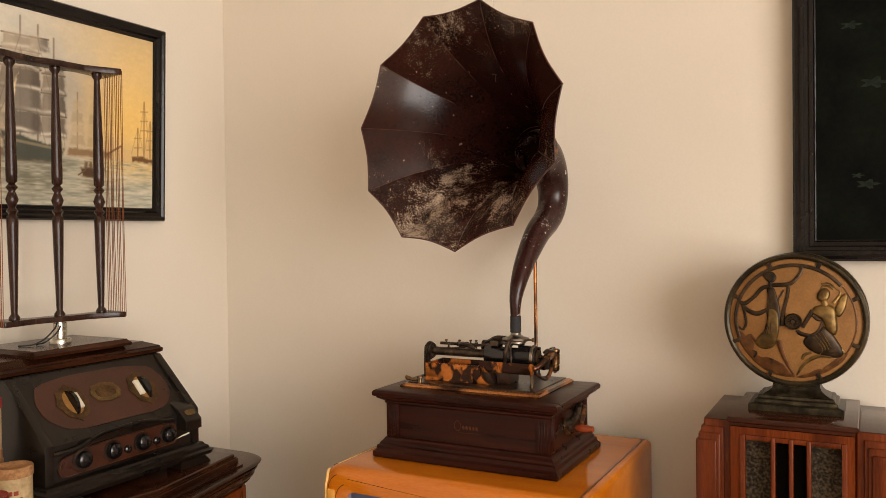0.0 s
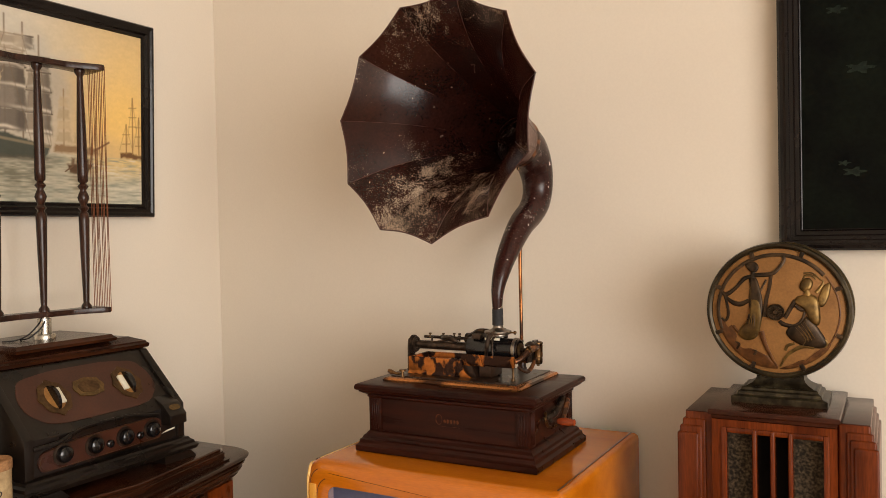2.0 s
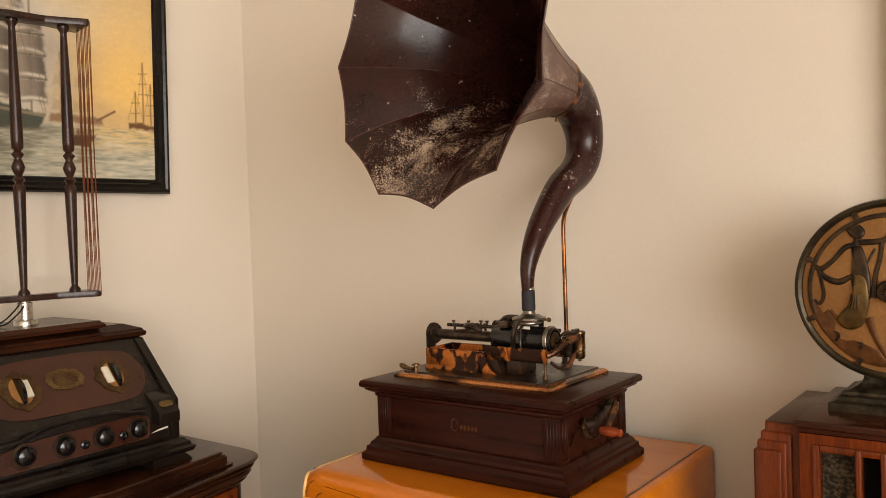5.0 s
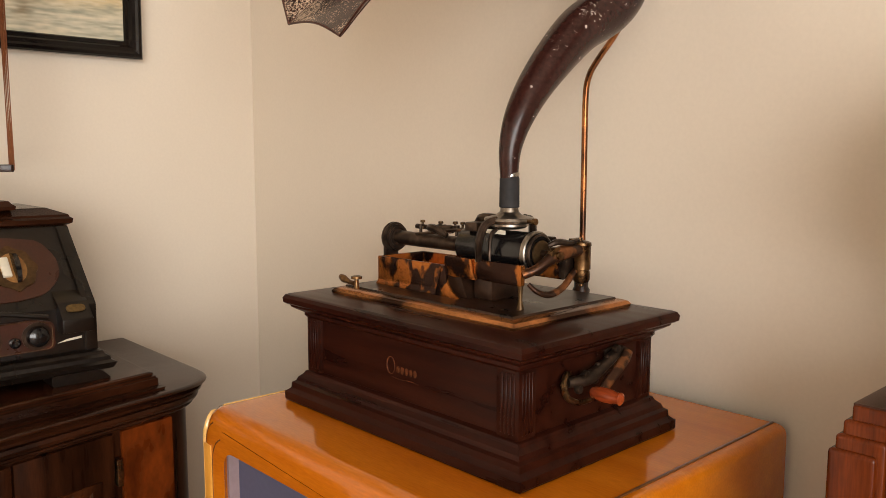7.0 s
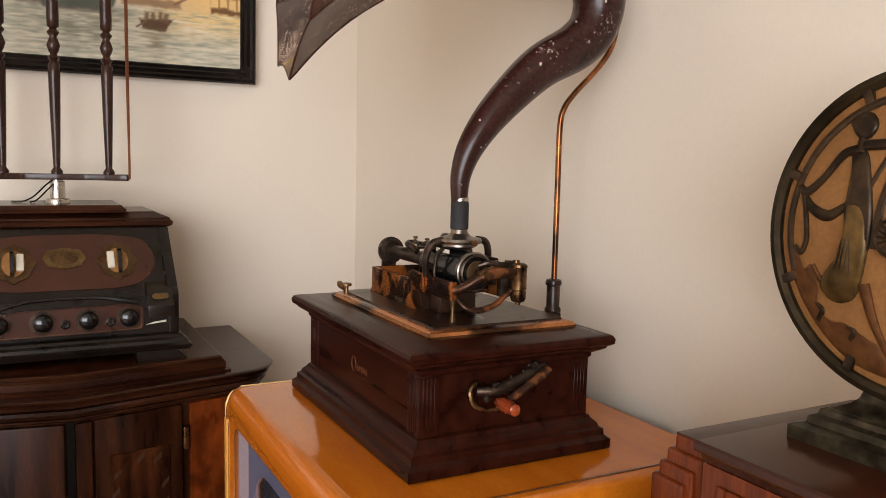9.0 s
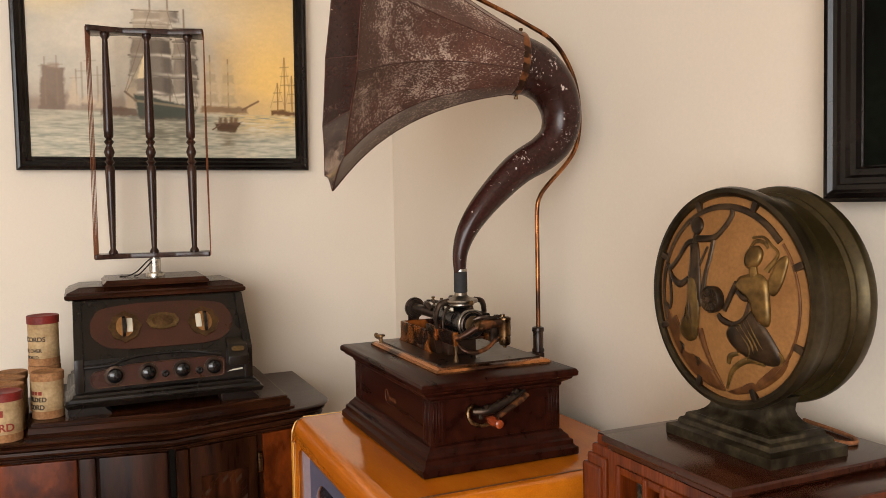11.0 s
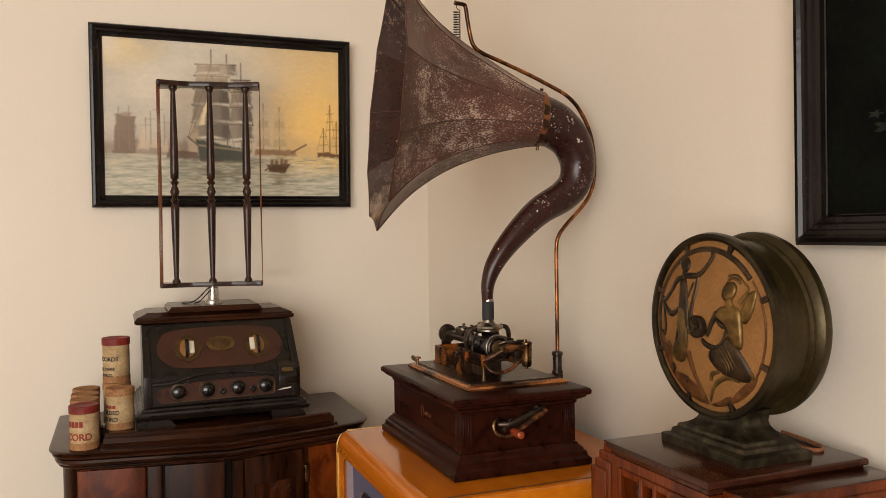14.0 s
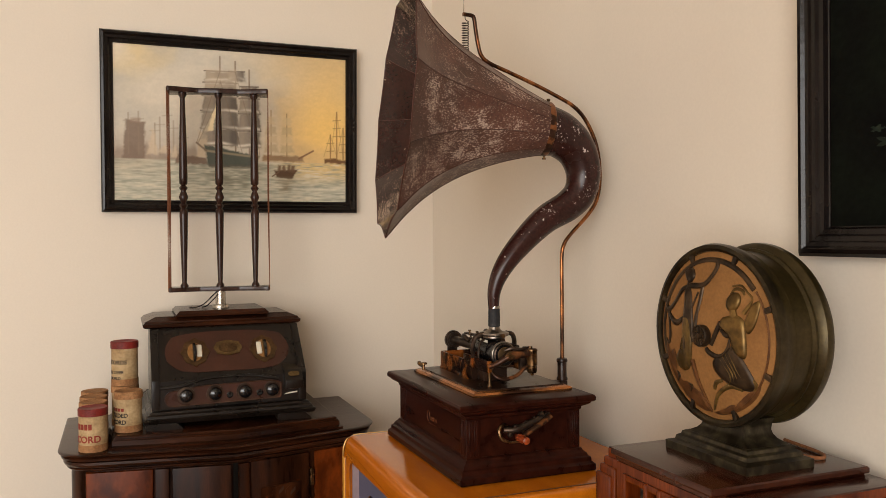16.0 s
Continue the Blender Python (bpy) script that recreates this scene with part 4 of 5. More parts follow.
for dx, dz, r, mat in ((0.0142, 0.0058, 0.0012, SEAM), (0.0245, 0.0014, 0.0013, BLOND_EDGE)):
    part("edge_bead", tube([(TX0 + dx, y, TZ - dz) for y in (TY0 + 0.018, 1.25, 1.4, TY1)], r, 8, 2), mat, tv, "inlaid edge line")
for pts in ([(TX1 - 0.0145, TY0 + 0.020), (TX1 - 0.0145, TY1)],):
    part("edge_bead", box(pts[0][0] - 0.0014, pts[0][1], TZ - 0.003, pts[0][0] + 0.0014, pts[1][1], TZ + 0.0012, 0.0006), SEAM, tv, "dark inlaid seam")
CORNER = 0.038


def round_corner(off, t):
    """A point of the shell's upper corner, inset by off."""
    return Vector((TX0 + CORNER * t * t + off, TZ - CORNER * (1 - t) ** 2 - off))


for off, w, mat, back in ((0.0062, 0.0030, BLOND_EDGE, True), (0.0125, 0.0010, SEAM, False), (0.0275, 0.0010, SEAM, False)):
    y = TY0 + 0.0075 - min(off, 0.014) * 0.42
    line_pts = [(TX0 + off, y, z) for z in (0.2, 0.5, 0.8, TZ - 0.060)] + [(q.x, y, q.y) for q in (round_corner(off, t) for t in ((0.0, 0.16, 0.28) if back else (0.0, 0.2, 0.38, 0.55, 0.7)))]
    if back:
        # the pale line bends round the corner and runs back along the top edge
        line_pts += [(TX0 + 0.0078, TY0 + 0.012, TZ - 0.0140), (TX0 + 0.0068, TY0 + 0.026, TZ - 0.0128), (TX0 + 0.0067, 1.25, TZ - 0.0127), (TX0 + 0.0067, TY1, TZ - 0.0127)]
    part("front_stripe", tube(line_pts, w, 8), mat, tv)
part("front_band", box(TX0 + 0.0125, TY0 - 0.0008, 0.16, TX0 + 0.0270, TY0 + 0.004, TZ - 0.042, 0.0008), PALE_MAPLE, tv, "pale lacquered front band")
part("mask_return", box(TX0 + 0.0425, TY0 + 0.010, 0.43, TX0 + 0.047, TY0 + 0.0225, TZ - 0.040), MASK_EDGE, tv, "pale lilac edge of the screen mask")
part("screen_mask", box(TX0 + 0.043, TY0 + 0.022, 0.43, TX1 - 0.043, TY0 + 0.028, TZ - 0.036), MASK, tv, "blue-grey screen mask")
tube_face = rounded([(TX0 + 0.075, 0.50), (TX0 + 0.075, TZ - 0.085), (TX1 - 0.075, TZ - 0.085), (TX1 - 0.075, 0.50)], 0.06, 8)
part("picture_tube", loft([[(x, TY0 + 0.0235, z) for x, z in tube_face], [(x, TY0 + 0.0185, z) for x, z in shrunk(tube_face, 0.008)], [(x, TY0 + 0.015, z) for x, z in shrunk(tube_face, 0.05)]]), TUBE_GLASS, tv, "dark glass picture tube")
for x in (TX0 + 0.05, TX1 - 0.05):
    for y in (TY0 + 0.06, TY1 - 0.06):
        part("leg", lathe([(0.011, 0), (0.02, 0.141)], pose(x, y, 0), 16), BLOND, tv)

# ---- right console radio with stepped shoulders ----
deco = thing("console_radio", (0, 0, 0), "reddish walnut console radio with stepped shoulders and slatted grille", "radio")
DX, DY0, DY1 = -0.0692, 1.308, 1.530
GX0, GX1, GZ1, GZ0 = -0.1355, 0.0015, 1.0125, 0.50
for name, x0, x1, z0, z1 in (("side_stile", DX - 0.0865, GX0, 0.06, 1.0295), ("side_stile", GX1, DX + 0.0865, 0.06, 1.0295), ("top_rail", GX0, GX1, GZ1, 1.0295), ("bottom_panel", GX0, GX1, 0.06, GZ0)):
    part(name, box(x0, DY0, z0, x1, DY1, z1), RED_WALNUT, deco)
part("top_board", stack(DX, 1.4125, 0.0880, 0.1070, [(1.0295, 0.004), (1.031, 0.0015), (1.0355, 0.0008), (1.0365, 0.0), (1.0372, -0.0022), (1.0385, -0.003), (1.0430, -0.003), (1.0448, -0.0015), (1.0455, 0.001)]), RED_TOP, deco, "dark polished top board with a stepped edge", sharp=22)
# waterfall shoulders: each layer stands lower, further out and further forward than the last
for s in (-1, 1):
    for k, (a, b, z, front) in enumerate(((0.0870, 0.1290, 1.0350, 1.3225), (0.0975, 0.1330, 1.0240, 1.3185), (0.1025, 0.1362, 1.0140, 1.3145), (0.1075, 0.1395, 1.0038, 1.3105))):
        x0, x1 = sorted((DX + s * a, DX + s * b))
        part("shoulder_step", box(x0, front, 0.0605 + 0.0005 * k, x1, DY1 - 0.004 - 0.0015 * k, z, 0.0035, 3), RED_WALNUT, deco)
    x0, x1 = sorted((DX + s * 0.0890, DX + s * 0.1285))
    part("shoulder_cap", box(x0, 1.3235, 1.0335, x1, DY1 - 0.0055, 1.0358, 0.001), RED_TOP, deco, "dark polished shoulder top")
part("grille_cloth", box(GX0, DY0 + 0.020, GZ0, GX1, DY0 + 0.024, GZ1), GRILLE, deco, "mottled brown grille cloth")
# unlit-looking board added to paint the shade behind the slats
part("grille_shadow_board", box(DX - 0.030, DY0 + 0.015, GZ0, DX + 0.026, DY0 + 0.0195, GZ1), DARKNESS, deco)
for x in (-0.0940, -0.0688, -0.0442):
    part("grille_slat", box(x - 0.0034, DY0 - 0.005, GZ0, x + 0.0034, DY0 + 0.014, GZ1 + 0.006, 0.0030, 3), RED_WALNUT, deco)
for x0, x1 in ((GX0 - 0.006, GX0 + 0.002), (GX1 - 0.002, GX1 + 0.006)):
    part("grille_edge", box(x0, DY0 - 0.003, GZ0, x1, DY0 + 0.006, GZ1 + 0.006, 0.002), RED_WALNUT, deco)
part("grille_edge", box(GX0 + 0.002, DY0 - 0.003, GZ1 - 0.002, GX1 - 0.002, DY0 + 0.006, GZ1 + 0.006, 0.002), RED_WALNUT, deco)
part("base", stack(DX, (DY0 + DY1) / 2, 0.15, (DY1 - DY0) / 2 + 0.01, [(0, 0), (0.05, 0), (0.06, 0.008)]), RED_WALNUT, deco)

# ---- drum loudspeaker ----
speaker = thing("drum_loudspeaker", (-0.0675, 1.361, 1.0455), "round bronze drum loudspeaker with relief scrolls on a stepped foot", "loudspeaker")
part("foot", stack(0, 0.053, 0.0692, 0.048, [(0, 0), (0.0095, 0.0), (0.0105, 0.003), (0.012, 0.008), (0.0165, 0.009), (0.0185, 0.013), (0.022, 0.014), (0.0235, 0.017)]), DRUM_BASE, speaker, "stepped verdigris bronze foot", sharp=20)
part("neck", loft([[(sx * a, 0.053 + sy * b, z) for sx, sy in ((-1, -1), (1, -1), (1, 1), (-1, 1))] for z, a, b in ((0.0225, 0.052, 0.032), (0.0250, 0.047, 0.028), (0.0285, 0.041, 0.023), (0.033, 0.0365, 0.0205), (0.038, 0.0345, 0.0195), (0.044, 0.0350, 0.020), (0.052, 0.0390, 0.021))]), DRUM_BASE, speaker)
SZ, R = 0.1440, 0.1065
DRUMM = Matrix.Translation((-0.002, 0.020, SZ)) @ Matrix.Rotation(radians(-90), 4, "X")
part("drum", lathe([(R - 0.010, 0.010), (R - 0.004, 0.012), (R - 0.006, 0.024), (R - 0.0055, 0.026), (R - 0.0105, 0.030), (R - 0.0100, 0.052), (R - 0.0065, 0.054), (R - 0.0065, 0.056), (R - 0.0085, 0.058), (R - 0.003, 0.061), (R - 0.0005, 0.064), (R, 0.070), (R - 0.002, 0.075), (R - 0.012, 0.078)], DRUMM, 72), DRUM, speaker, "olive bronze enamelled drum", sharp=30)
part("front_rim", lathe([(R - 0.0098, 0.005), (R - 0.009, 0.001), (R - 0.0055, -0.001), (R - 0.0015, 0.0), (R, 0.005), (R - 0.001, 0.011), (R - 0.006, 0.0135), (R - 0.0098, 0.011), (R - 0.0098, 0.005)], DRUMM, 72, caps=False), DRUM_RIM, speaker, "dark rounded front rim")
part("cloth_cone", lathe([(0.0985, 0.0045), (0.090, 0.0010), (0.06, -0.0065), (0.03, -0.0115), (0.002, -0.013)], DRUMM, 64), PARCHMENT, speaker, "tan cone cloth")
part("hub", lathe([(0.0125, -0.0120), (0.0130, -0.0180), (0.0115, -0.0205), (0.0105, -0.0185), (0.004, -0.0185), (0.003, -0.0215), (0.0005, -0.022)], DRUMM, 32), RELIEF_DARK, speaker, "ribbed round hub")
for k in range(16):
    a = 2 * math.pi * k / 16
    part("hub_rib", tube([(-0.002 + 0.004 * math.cos(a), 0.0012, SZ + 0.004 * math.sin(a)), (-0.002 + 0.0105 * math.cos(a), 0.0012, SZ + 0.0105 * math.sin(a))], 0.0007, 4, 2), RELIEF_DARK, speaker)


CONE = ((0.0, 0.007), (0.03, 0.0085), (0.06, 0.0135), (0.090, 0.0210), (0.0985, 0.0245))


def cone_y(far):
    for (r0, y0), (r1, y1) in zip(CONE, CONE[1:]):
        if far <= r1:
            return y0 + (y1 - y0) * (far - r0) / (r1 - r0)
    return CONE[-1][1]


def scroll(pts, radii, mat, name="relief_scroll", flat=0.6):
    """A plain raised strap; pts of (across, up) in thousandths of a metre from the hub."""
    bm = tube([(x / 1000, 0, SZ + z / 1000) for x, z in pts], [1.3 * r / 1000 for r in radii], 8, 5)
    for v in bm.verts:
        v.co.y = cone_y(math.hypot(v.co.x, v.co.z - SZ)) - 0.0006 + v.co.y * flat
        v.co.x -= 0.002
    part(name, bm, mat, speaker)


def swelling(pts, high, mat, name="relief_leaf"):
    """A smooth raised patch with a rounded top."""
    edge = [(v.x, v.y) for v in smooth_path([(x, z, 0) for x, z in pts + pts[:1]], 4)][:-1]
    cx, cz = sum(p[0] for p in edge) / len(edge), sum(p[1] for p in edge) / len(edge)
    rings = []
    for k, lift in ((1.0, -0.001), (0.96, 0.5), (0.8, 0.85), (0.45, 1.0)):
        ring = []
        for x, z in edge:
            u, w = (cx + (x - cx) * k) / 1000, (cz + (z - cz) * k) / 1000
            ring.append((u - 0.002, cone_y(math.hypot(u, w)) - high / 1000 * lift, SZ + w))
        rings.append(ring)
    part(name, loft(rings), mat, speaker, sharp=60)


def arc(r, a0, a1, n=12):
    return [(r * math.cos(radians(a0 + (a1 - a0) * k / n)), r * math.sin(radians(a0 + (a1 - a0) * k / n))) for k in range(n + 1)]


# openwork ring with its tabs, and the plain raised shapes inside it
scroll(arc(87.5, 40, 200), [2.3] * 13, RELIEF_DARK, "relief_ring", 0.5)
scroll(arc(88.5, 38, -62), [0.9] * 13, RELIEF_RUST, "relief_ring", 0.8)
for k in range(8):
    a = radians(22.5 + 45 * k)
    part("ring_tab", moved(box(-0.0032, -0.0022, 0.087, 0.0032, 0.0022, 0.0990, 0.0008), Matrix.Translation((-0.002, 0.0215, SZ)) @ Matrix.Rotation(a, 4, "Y")), RELIEF_DARK, speaker)
swelling([(-89, -10), (-80, -17), (-76, -30), (-66, -24), (-69, -43), (-61, -60), (-42, -70), (-18, -68), (-8, -77), (0, -90), (-34, -86), (-62, -66), (-82, -38)], 1.2, RELIEF_RUST, "relief_ground")
swelling([(2, -90), (16, -85), (33, -75), (38, -79), (48, -67), (52, -71), (60, -57), (76, -46), (68, -62), (44, -80), (16, -90)], 1.2, RELIEF_RUST, "relief_ground")
swelling([(-40, 52), (-29, 52), (-23, 35), (-19, 16), (-19, -6), (-24, -13), (-36, -6), (-40, 16), (-37, 31)], 3.0, RELIEF_DARK)
swelling([(-36, 24), (-23, 20), (-20, -6), (-24, -30), (-31, -43), (-44, -46), (-54, -38), (-51, -27), (-43, -22), (-38, -4)], 4.2, RELIEF_OCHRE)
swelling([(-38, -8), (-34, -30), (-36, -45), (-48, -46), (-57, -37), (-50, -24), (-44, -18)], 3.6, RELIEF_OCHRE)
swelling([(-47, 72), (-39, 77), (-30, 76), (-25, 68), (-30, 60), (-39, 62)], 3.2, RELIEF_DARK, "relief_boss")
swelling([(30, 24), (47, 28), (58, 22), (61, 9), (62, -13), (57, -20), (47, -13), (43, 0), (35, 9), (26, 16)], 4.2, RELIEF_LIT)
swelling([(59, 22), (67, 41), (76, 43), (73, 22), (66, 9), (60, 11)], 2.0, RELIEF_LIT)
swelling([(34, 44), (39, 51), (47, 52), (52, 45), (49, 35), (40, 31), (34, 36)], 3.8, RELIEF_LIT, "relief_boss")
swelling([(43, -6), (56, -19), (70, -44), (67, -54), (50, -55), (33, -50), (19, -41), (14, -31), (20, -22), (31, -19)], 3.6, RELIEF_DARK)
for k in range(4):
    scroll([(40 - 4 * k, -14 - 3 * k), (50 - 3 * k, -32 - 3 * k), (60 - 8 * k, -50 - k)], [0.8, 1.1, 0.6], RELIEF_OCHRE, "relief_fold", 2.6)
    scroll([(-31 - k, 8 - 2 * k), (-31 - 3 * k, -16), (-29 - 6 * k, -40 + k)], [0.7, 1.0, 0.6], RELIEF_DARK, "relief_fold", 3.2)
for pts, radii, mat in (
    ([(-36, 54), (-47, 50), (-60, 35), (-74, 25), (-83, 29)], [2.4, 2.6, 2.2, 2.6, 2.0], RELIEF_DARK),
    ([(-76, 23), (-67, 14), (-53, 10), (-39, 17)], [1.4, 2.6, 3.0, 2.2], RELIEF_DARK),
    ([(-77, 26), (-74, 13), (-71, -6), (-76, -17), (-82, -13)], [2.4, 1.8, 1.8, 1.6, 1.4], RELIEF_DARK),
    ([(-32, 56), (-7, 58), (4, 67), (11, 79), (10, 86)], [2.8, 2.6, 2.2, 2.2, 2.0], RELIEF_DARK),
    ([(-7, 56), (-9, 38), (-14, 16), (-16, -8)], [2.0, 2.0, 2.2, 2.4], RELIEF_DARK),
    ([(-34, 62), (-34, 52)], [2.4, 3.0], RELIEF_DARK),
    ([(-24, 28), (-14, 49)], [1.3, 1.1], RELIEF_DARK),
    ([(-36, 46), (-36, 30), (-38, 16)], [2.0, 2.2, 1.6], RELIEF_OCHRE),
    ([(-22, -31), (-16, -53), (-7, -74), (0, -87)], [3.4, 2.6, 1.8, 1.0], RELIEF_RUST),
    ([(-38, -5), (-43, -22), (-50, -26)], [1.8, 1.8, 1.2], RELIEF_DARK),
    ([(39, 59), (50, 60), (59, 53), (66, 45), (57, 30)], [1.0, 0.9, 0.9, 1.1, 2.2], RELIEF_LIT),
    ([(43, 34), (45, 25)], [3.0, 3.6], RELIEF_LIT),
    ([(38, 50), (43, 56), (52, 55), (56, 50)], [1.0, 1.4, 1.4, 0.8], RELIEF_LIT),
    ([(28, 18), (21, 6), (13, -9)], [2.6, 2.4, 2.2], RELIEF_DARK),
    ([(28, 10), (36, 4), (45, 6)], [1.6, 2.2, 1.6], RELIEF_DARK),
    ([(41, 1), (36, -13), (25, -21), (11, -19), (5, -14)], [1.2, 1.6, 2.0, 2.6, 2.0], RELIEF_DARK),
    ([(53, -54), (36, -53), (16, -66), (4, -86)], [2.2, 2.4, 1.8, 1.0], RELIEF_OCHRE),
    ([(12, -60), (16, -52), (26, -48)], [1.6, 2.0, 1.6], RELIEF_OCHRE),
    ([(62, -38), (70, -46), (68, -54)], [1.4, 1.8, 1.4], RELIEF_LIT),
    ([(-64, -24), (-56, -34), (-48, -30)], [1.4, 1.8, 1.2], RELIEF_RUST),
    ([(-60, -62), (-56, -54), (-62, -50)], [1.6, 1.6, 1.0], RELIEF_DARK),
    ([(-34, -70), (-30, -64), (-36, -62)], [1.6, 1.6, 1.0], RELIEF_DARK),
):
    scroll(pts, radii, mat)
cord = thing("speaker_cord", (-0.0675, 1.361, 1.0455), "brown cloth-covered speaker cord on the radio top", "cable")
part("cord", tube([(0.0, 0.104, 0.016), (0.012, 0.112, 0.006), (0.03, 0.118, 0.0024), (0.047, 0.124, 0.0024), (0.05, 0.136, 0.0024), (0.03, 0.148, 0.0024), (-0.03, 0.156, 0.0024)], 0.0022, 8), CORD, cord)

# ---- phonograph ----
phono = thing("phonograph", (0, 0, 0), "cylinder phonograph in a dark mahogany case with a crank", "phonograph")
PX, PY, HX, HY, PZ = -0.5745, 1.3185, 0.1735, 0.1155, 0.9385
part("case_base", stack(PX, PY, HX, HY, [(PZ, 0.001), (PZ + 0.002, 0), (PZ + 0.010, 0), (PZ + 0.012, 0.003), (PZ + 0.014, 0.005), (PZ + 0.020, 0.0055), (PZ + 0.022, 0.009), (PZ + 0.026, 0.0105), (PZ + 0.030, 0.015), (PZ + 0.033, 0.0165), (PZ + 0.035, 0.021)]), CASE, phono, sharp=20)
part("case_body", stack(PX, PY, HX, HY, [(PZ + 0.033, 0.0215), (1.034, 0.0215)]), CASE, phono)
part("cornice", stack(PX, PY, HX, HY, [(1.031, 0.019), (1.034, 0.0165), (1.037, 0.0165), (1.040, 0.011), (1.043, 0.006), (1.046, 0.005)]), CASE, phono, sharp=20)
part("case_top", stack(PX, PY, HX, HY, [(1.046, 0.003), (1.048, 0.0), (1.053, -0.0005), (1.0565, 0.0015), (1.058, 0.005)]), CASE, phono, "dark mahogany top with rounded edge", sharp=25)
for sx in (-1, 1):
    for sy in (-1, 1):
        cx, cy = PX + sx * (HX - 0.032), PY + sy * (HY - 0.032)
        x0, x1 = sorted((PX + sx * (HX - 0.0185), PX + sx * (HX - 0.044)))
        y0, y1 = sorted((PY + sy * (HY - 0.0185), PY + sy * (HY - 0.040)))
        pil = part("corner_pilaster", box(x0, y0, PZ + 0.034, x1, y1, 1.032, 0.001), CASE_SIDE, phono)
        for k in range(4):
            fx = x0 + 0.006 + 0.0045 * k
            yy = y0 if sy < 0 else y1
            part("flute_bead", box(fx - 0.0013, yy - 0.0008, PZ + 0.038, fx + 0.0013, yy + 0.0008, 1.029, 0.0005, 1), CASE, pil)
            fy = y0 + 0.005 + 0.004 * k
            xx = x0 if sx < 0 else x1
            part("flute_bead", box(xx - 0.0008, fy - 0.0012, PZ + 0.038, xx + 0.0008, fy + 0.0012, 1.029, 0.0005, 1), CASE, pil)
EMBLEM = material("worn_gilt_transfer", (0.120, 0.036, 0.012), (0.045, 0.013, 0.005), scale=260, rough=0.5, metal=0.0, spec=0.15)
FY = PY - HY + 0.0212
part("trade_transfer", tube([(-0.5885 + 0.0058 * math.cos(a), FY, 1.0045 + 0.0085 * math.sin(a)) for a in (2 * math.pi * k / 14 for k in range(15))], 0.0008, 6, flat=0.6), EMBLEM, phono, "worn gilt trade transfer")
for k in range(5):
    x = -0.5795 + 0.0062 * k
    part("trade_transfer", prism(oval(x + 0.002, 1.0022, 0.0022, 0.0036, 14), FY - 0.0004, FY + 0.001, "y"), EMBLEM, phono, "worn gilt trade transfer")
part("trade_transfer", tube([(x, FY, z) for x, z in ((-0.587, 0.9935), (-0.575, 0.9928), (-0.560, 0.9938), (-0.548, 0.9930))], 0.0006, 6, flat=0.6), EMBLEM, phono, "worn gilt trade transfer")

# deck and works
part("deck", stack(-0.5805, 1.3315, 0.1335, 0.0870, [(1.058, 0.0), (1.0605, -0.0005), (1.0635, 0.002), (1.0650, 0.006), (1.0655, 0.008)]), DECK_RIM, phono, "mottled oxidised copper deck plate", sharp=25)
part("deck_field", stack(-0.5805, 1.3315, 0.1235, 0.0770, [(1.065, 0), (1.0672, 0.001)]), JAPAN, phono, "black japanned deck field")


def trough(x0, y0, z0, x1, y1, z1, wall=0.004):
    """An open-topped casting with tapered sides."""
    def ring(g, z):
        return [(x0 + g, y0 + g, z), (x1 - g, y0 + g, z), (x1 - g, y1 - g, z), (x0 + g, y1 - g, z)]
    bm = loft([ring(-0.002, z0), ring(0, z0 + 0.006), ring(0, z1), ring(wall, z1), ring(wall, z0 + 0.008)])
    bmesh.ops.bevel(bm, geom=bm.edges[:], offset=0.0012, segments=2, profile=0.6, affect="EDGES")
    return bm


part("bed_casting", trough(-0.684, 1.2845, 1.0672, -0.5765, 1.352, 1.0985), COPPER, phono, "mottled copper bed casting")
arch = [(-0.5755, 1.0900), (-0.560, 1.0882), (-0.535, 1.0905), (-0.510, 1.0890), (-0.4735, 1.0890), (-0.4735, 1.1085), (-0.5755, 1.1085)]
for y0, y1 in ((1.2830, 1.2885), (1.3445, 1.3500)):
    part("bed_rail", prism(rounded(arch, 0.0015, 2), y0, y1, "y", bevel=0.0007), COPPER, phono, "mottled copper bed rail")
part("bed_web", box(-0.5755, 1.2888, 1.0905, -0.505, 1.3442, 1.0940, 0.001), JAPAN, phono)
part("casting_rib", prism([(-0.588, 1.0672), (-0.553, 1.0672), (-0.564, 1.074), (-0.570, 1.082), (-0.5735, 1.0985), (-0.578, 1.0985)], 1.2812, 1.2842, "y", bevel=0.0006), COPPER, phono)
part("casting_rib", prism([(-0.546, 1.0890), (-0.528, 1.0890), (-0.534, 1.096), (-0.5355, 1.1085), (-0.5385, 1.1085), (-0.540, 1.096)], 1.2808, 1.2828, "y", bevel=0.0005), COPPER, phono)
part("casting_foot", prism([(-0.5760, 1.0672), (-0.548, 1.0672), (-0.558, 1.090), (-0.5760, 1.090)], 1.2885, 1.345, "y"), JAPAN, phono)
# dark block added to deepen the shade under the bed rails
part("motor_tray", box(-0.547, 1.296, 1.0672, -0.522, 1.340, 1.0900, 0.003), JAPAN, phono)
part("support_post", lathe([(0.0036, 1.0672), (0.0034, 1.0695), (0.0018, 1.0770), (0.0022, 1.0850), (0.0030, 1.0900)], pose(-0.4765, 1.286, 0), 12), BRONZE, phono, "worn tapered post")
AX = Matrix.Rotation(radians(90), 4, "Y")
SH = (1.312, 1.117)


def along(profile, x, y=SH[0], z=SH[1], segs=28):
    return lathe(profile, Matrix.Translation((x, y, z)) @ AX, segs)


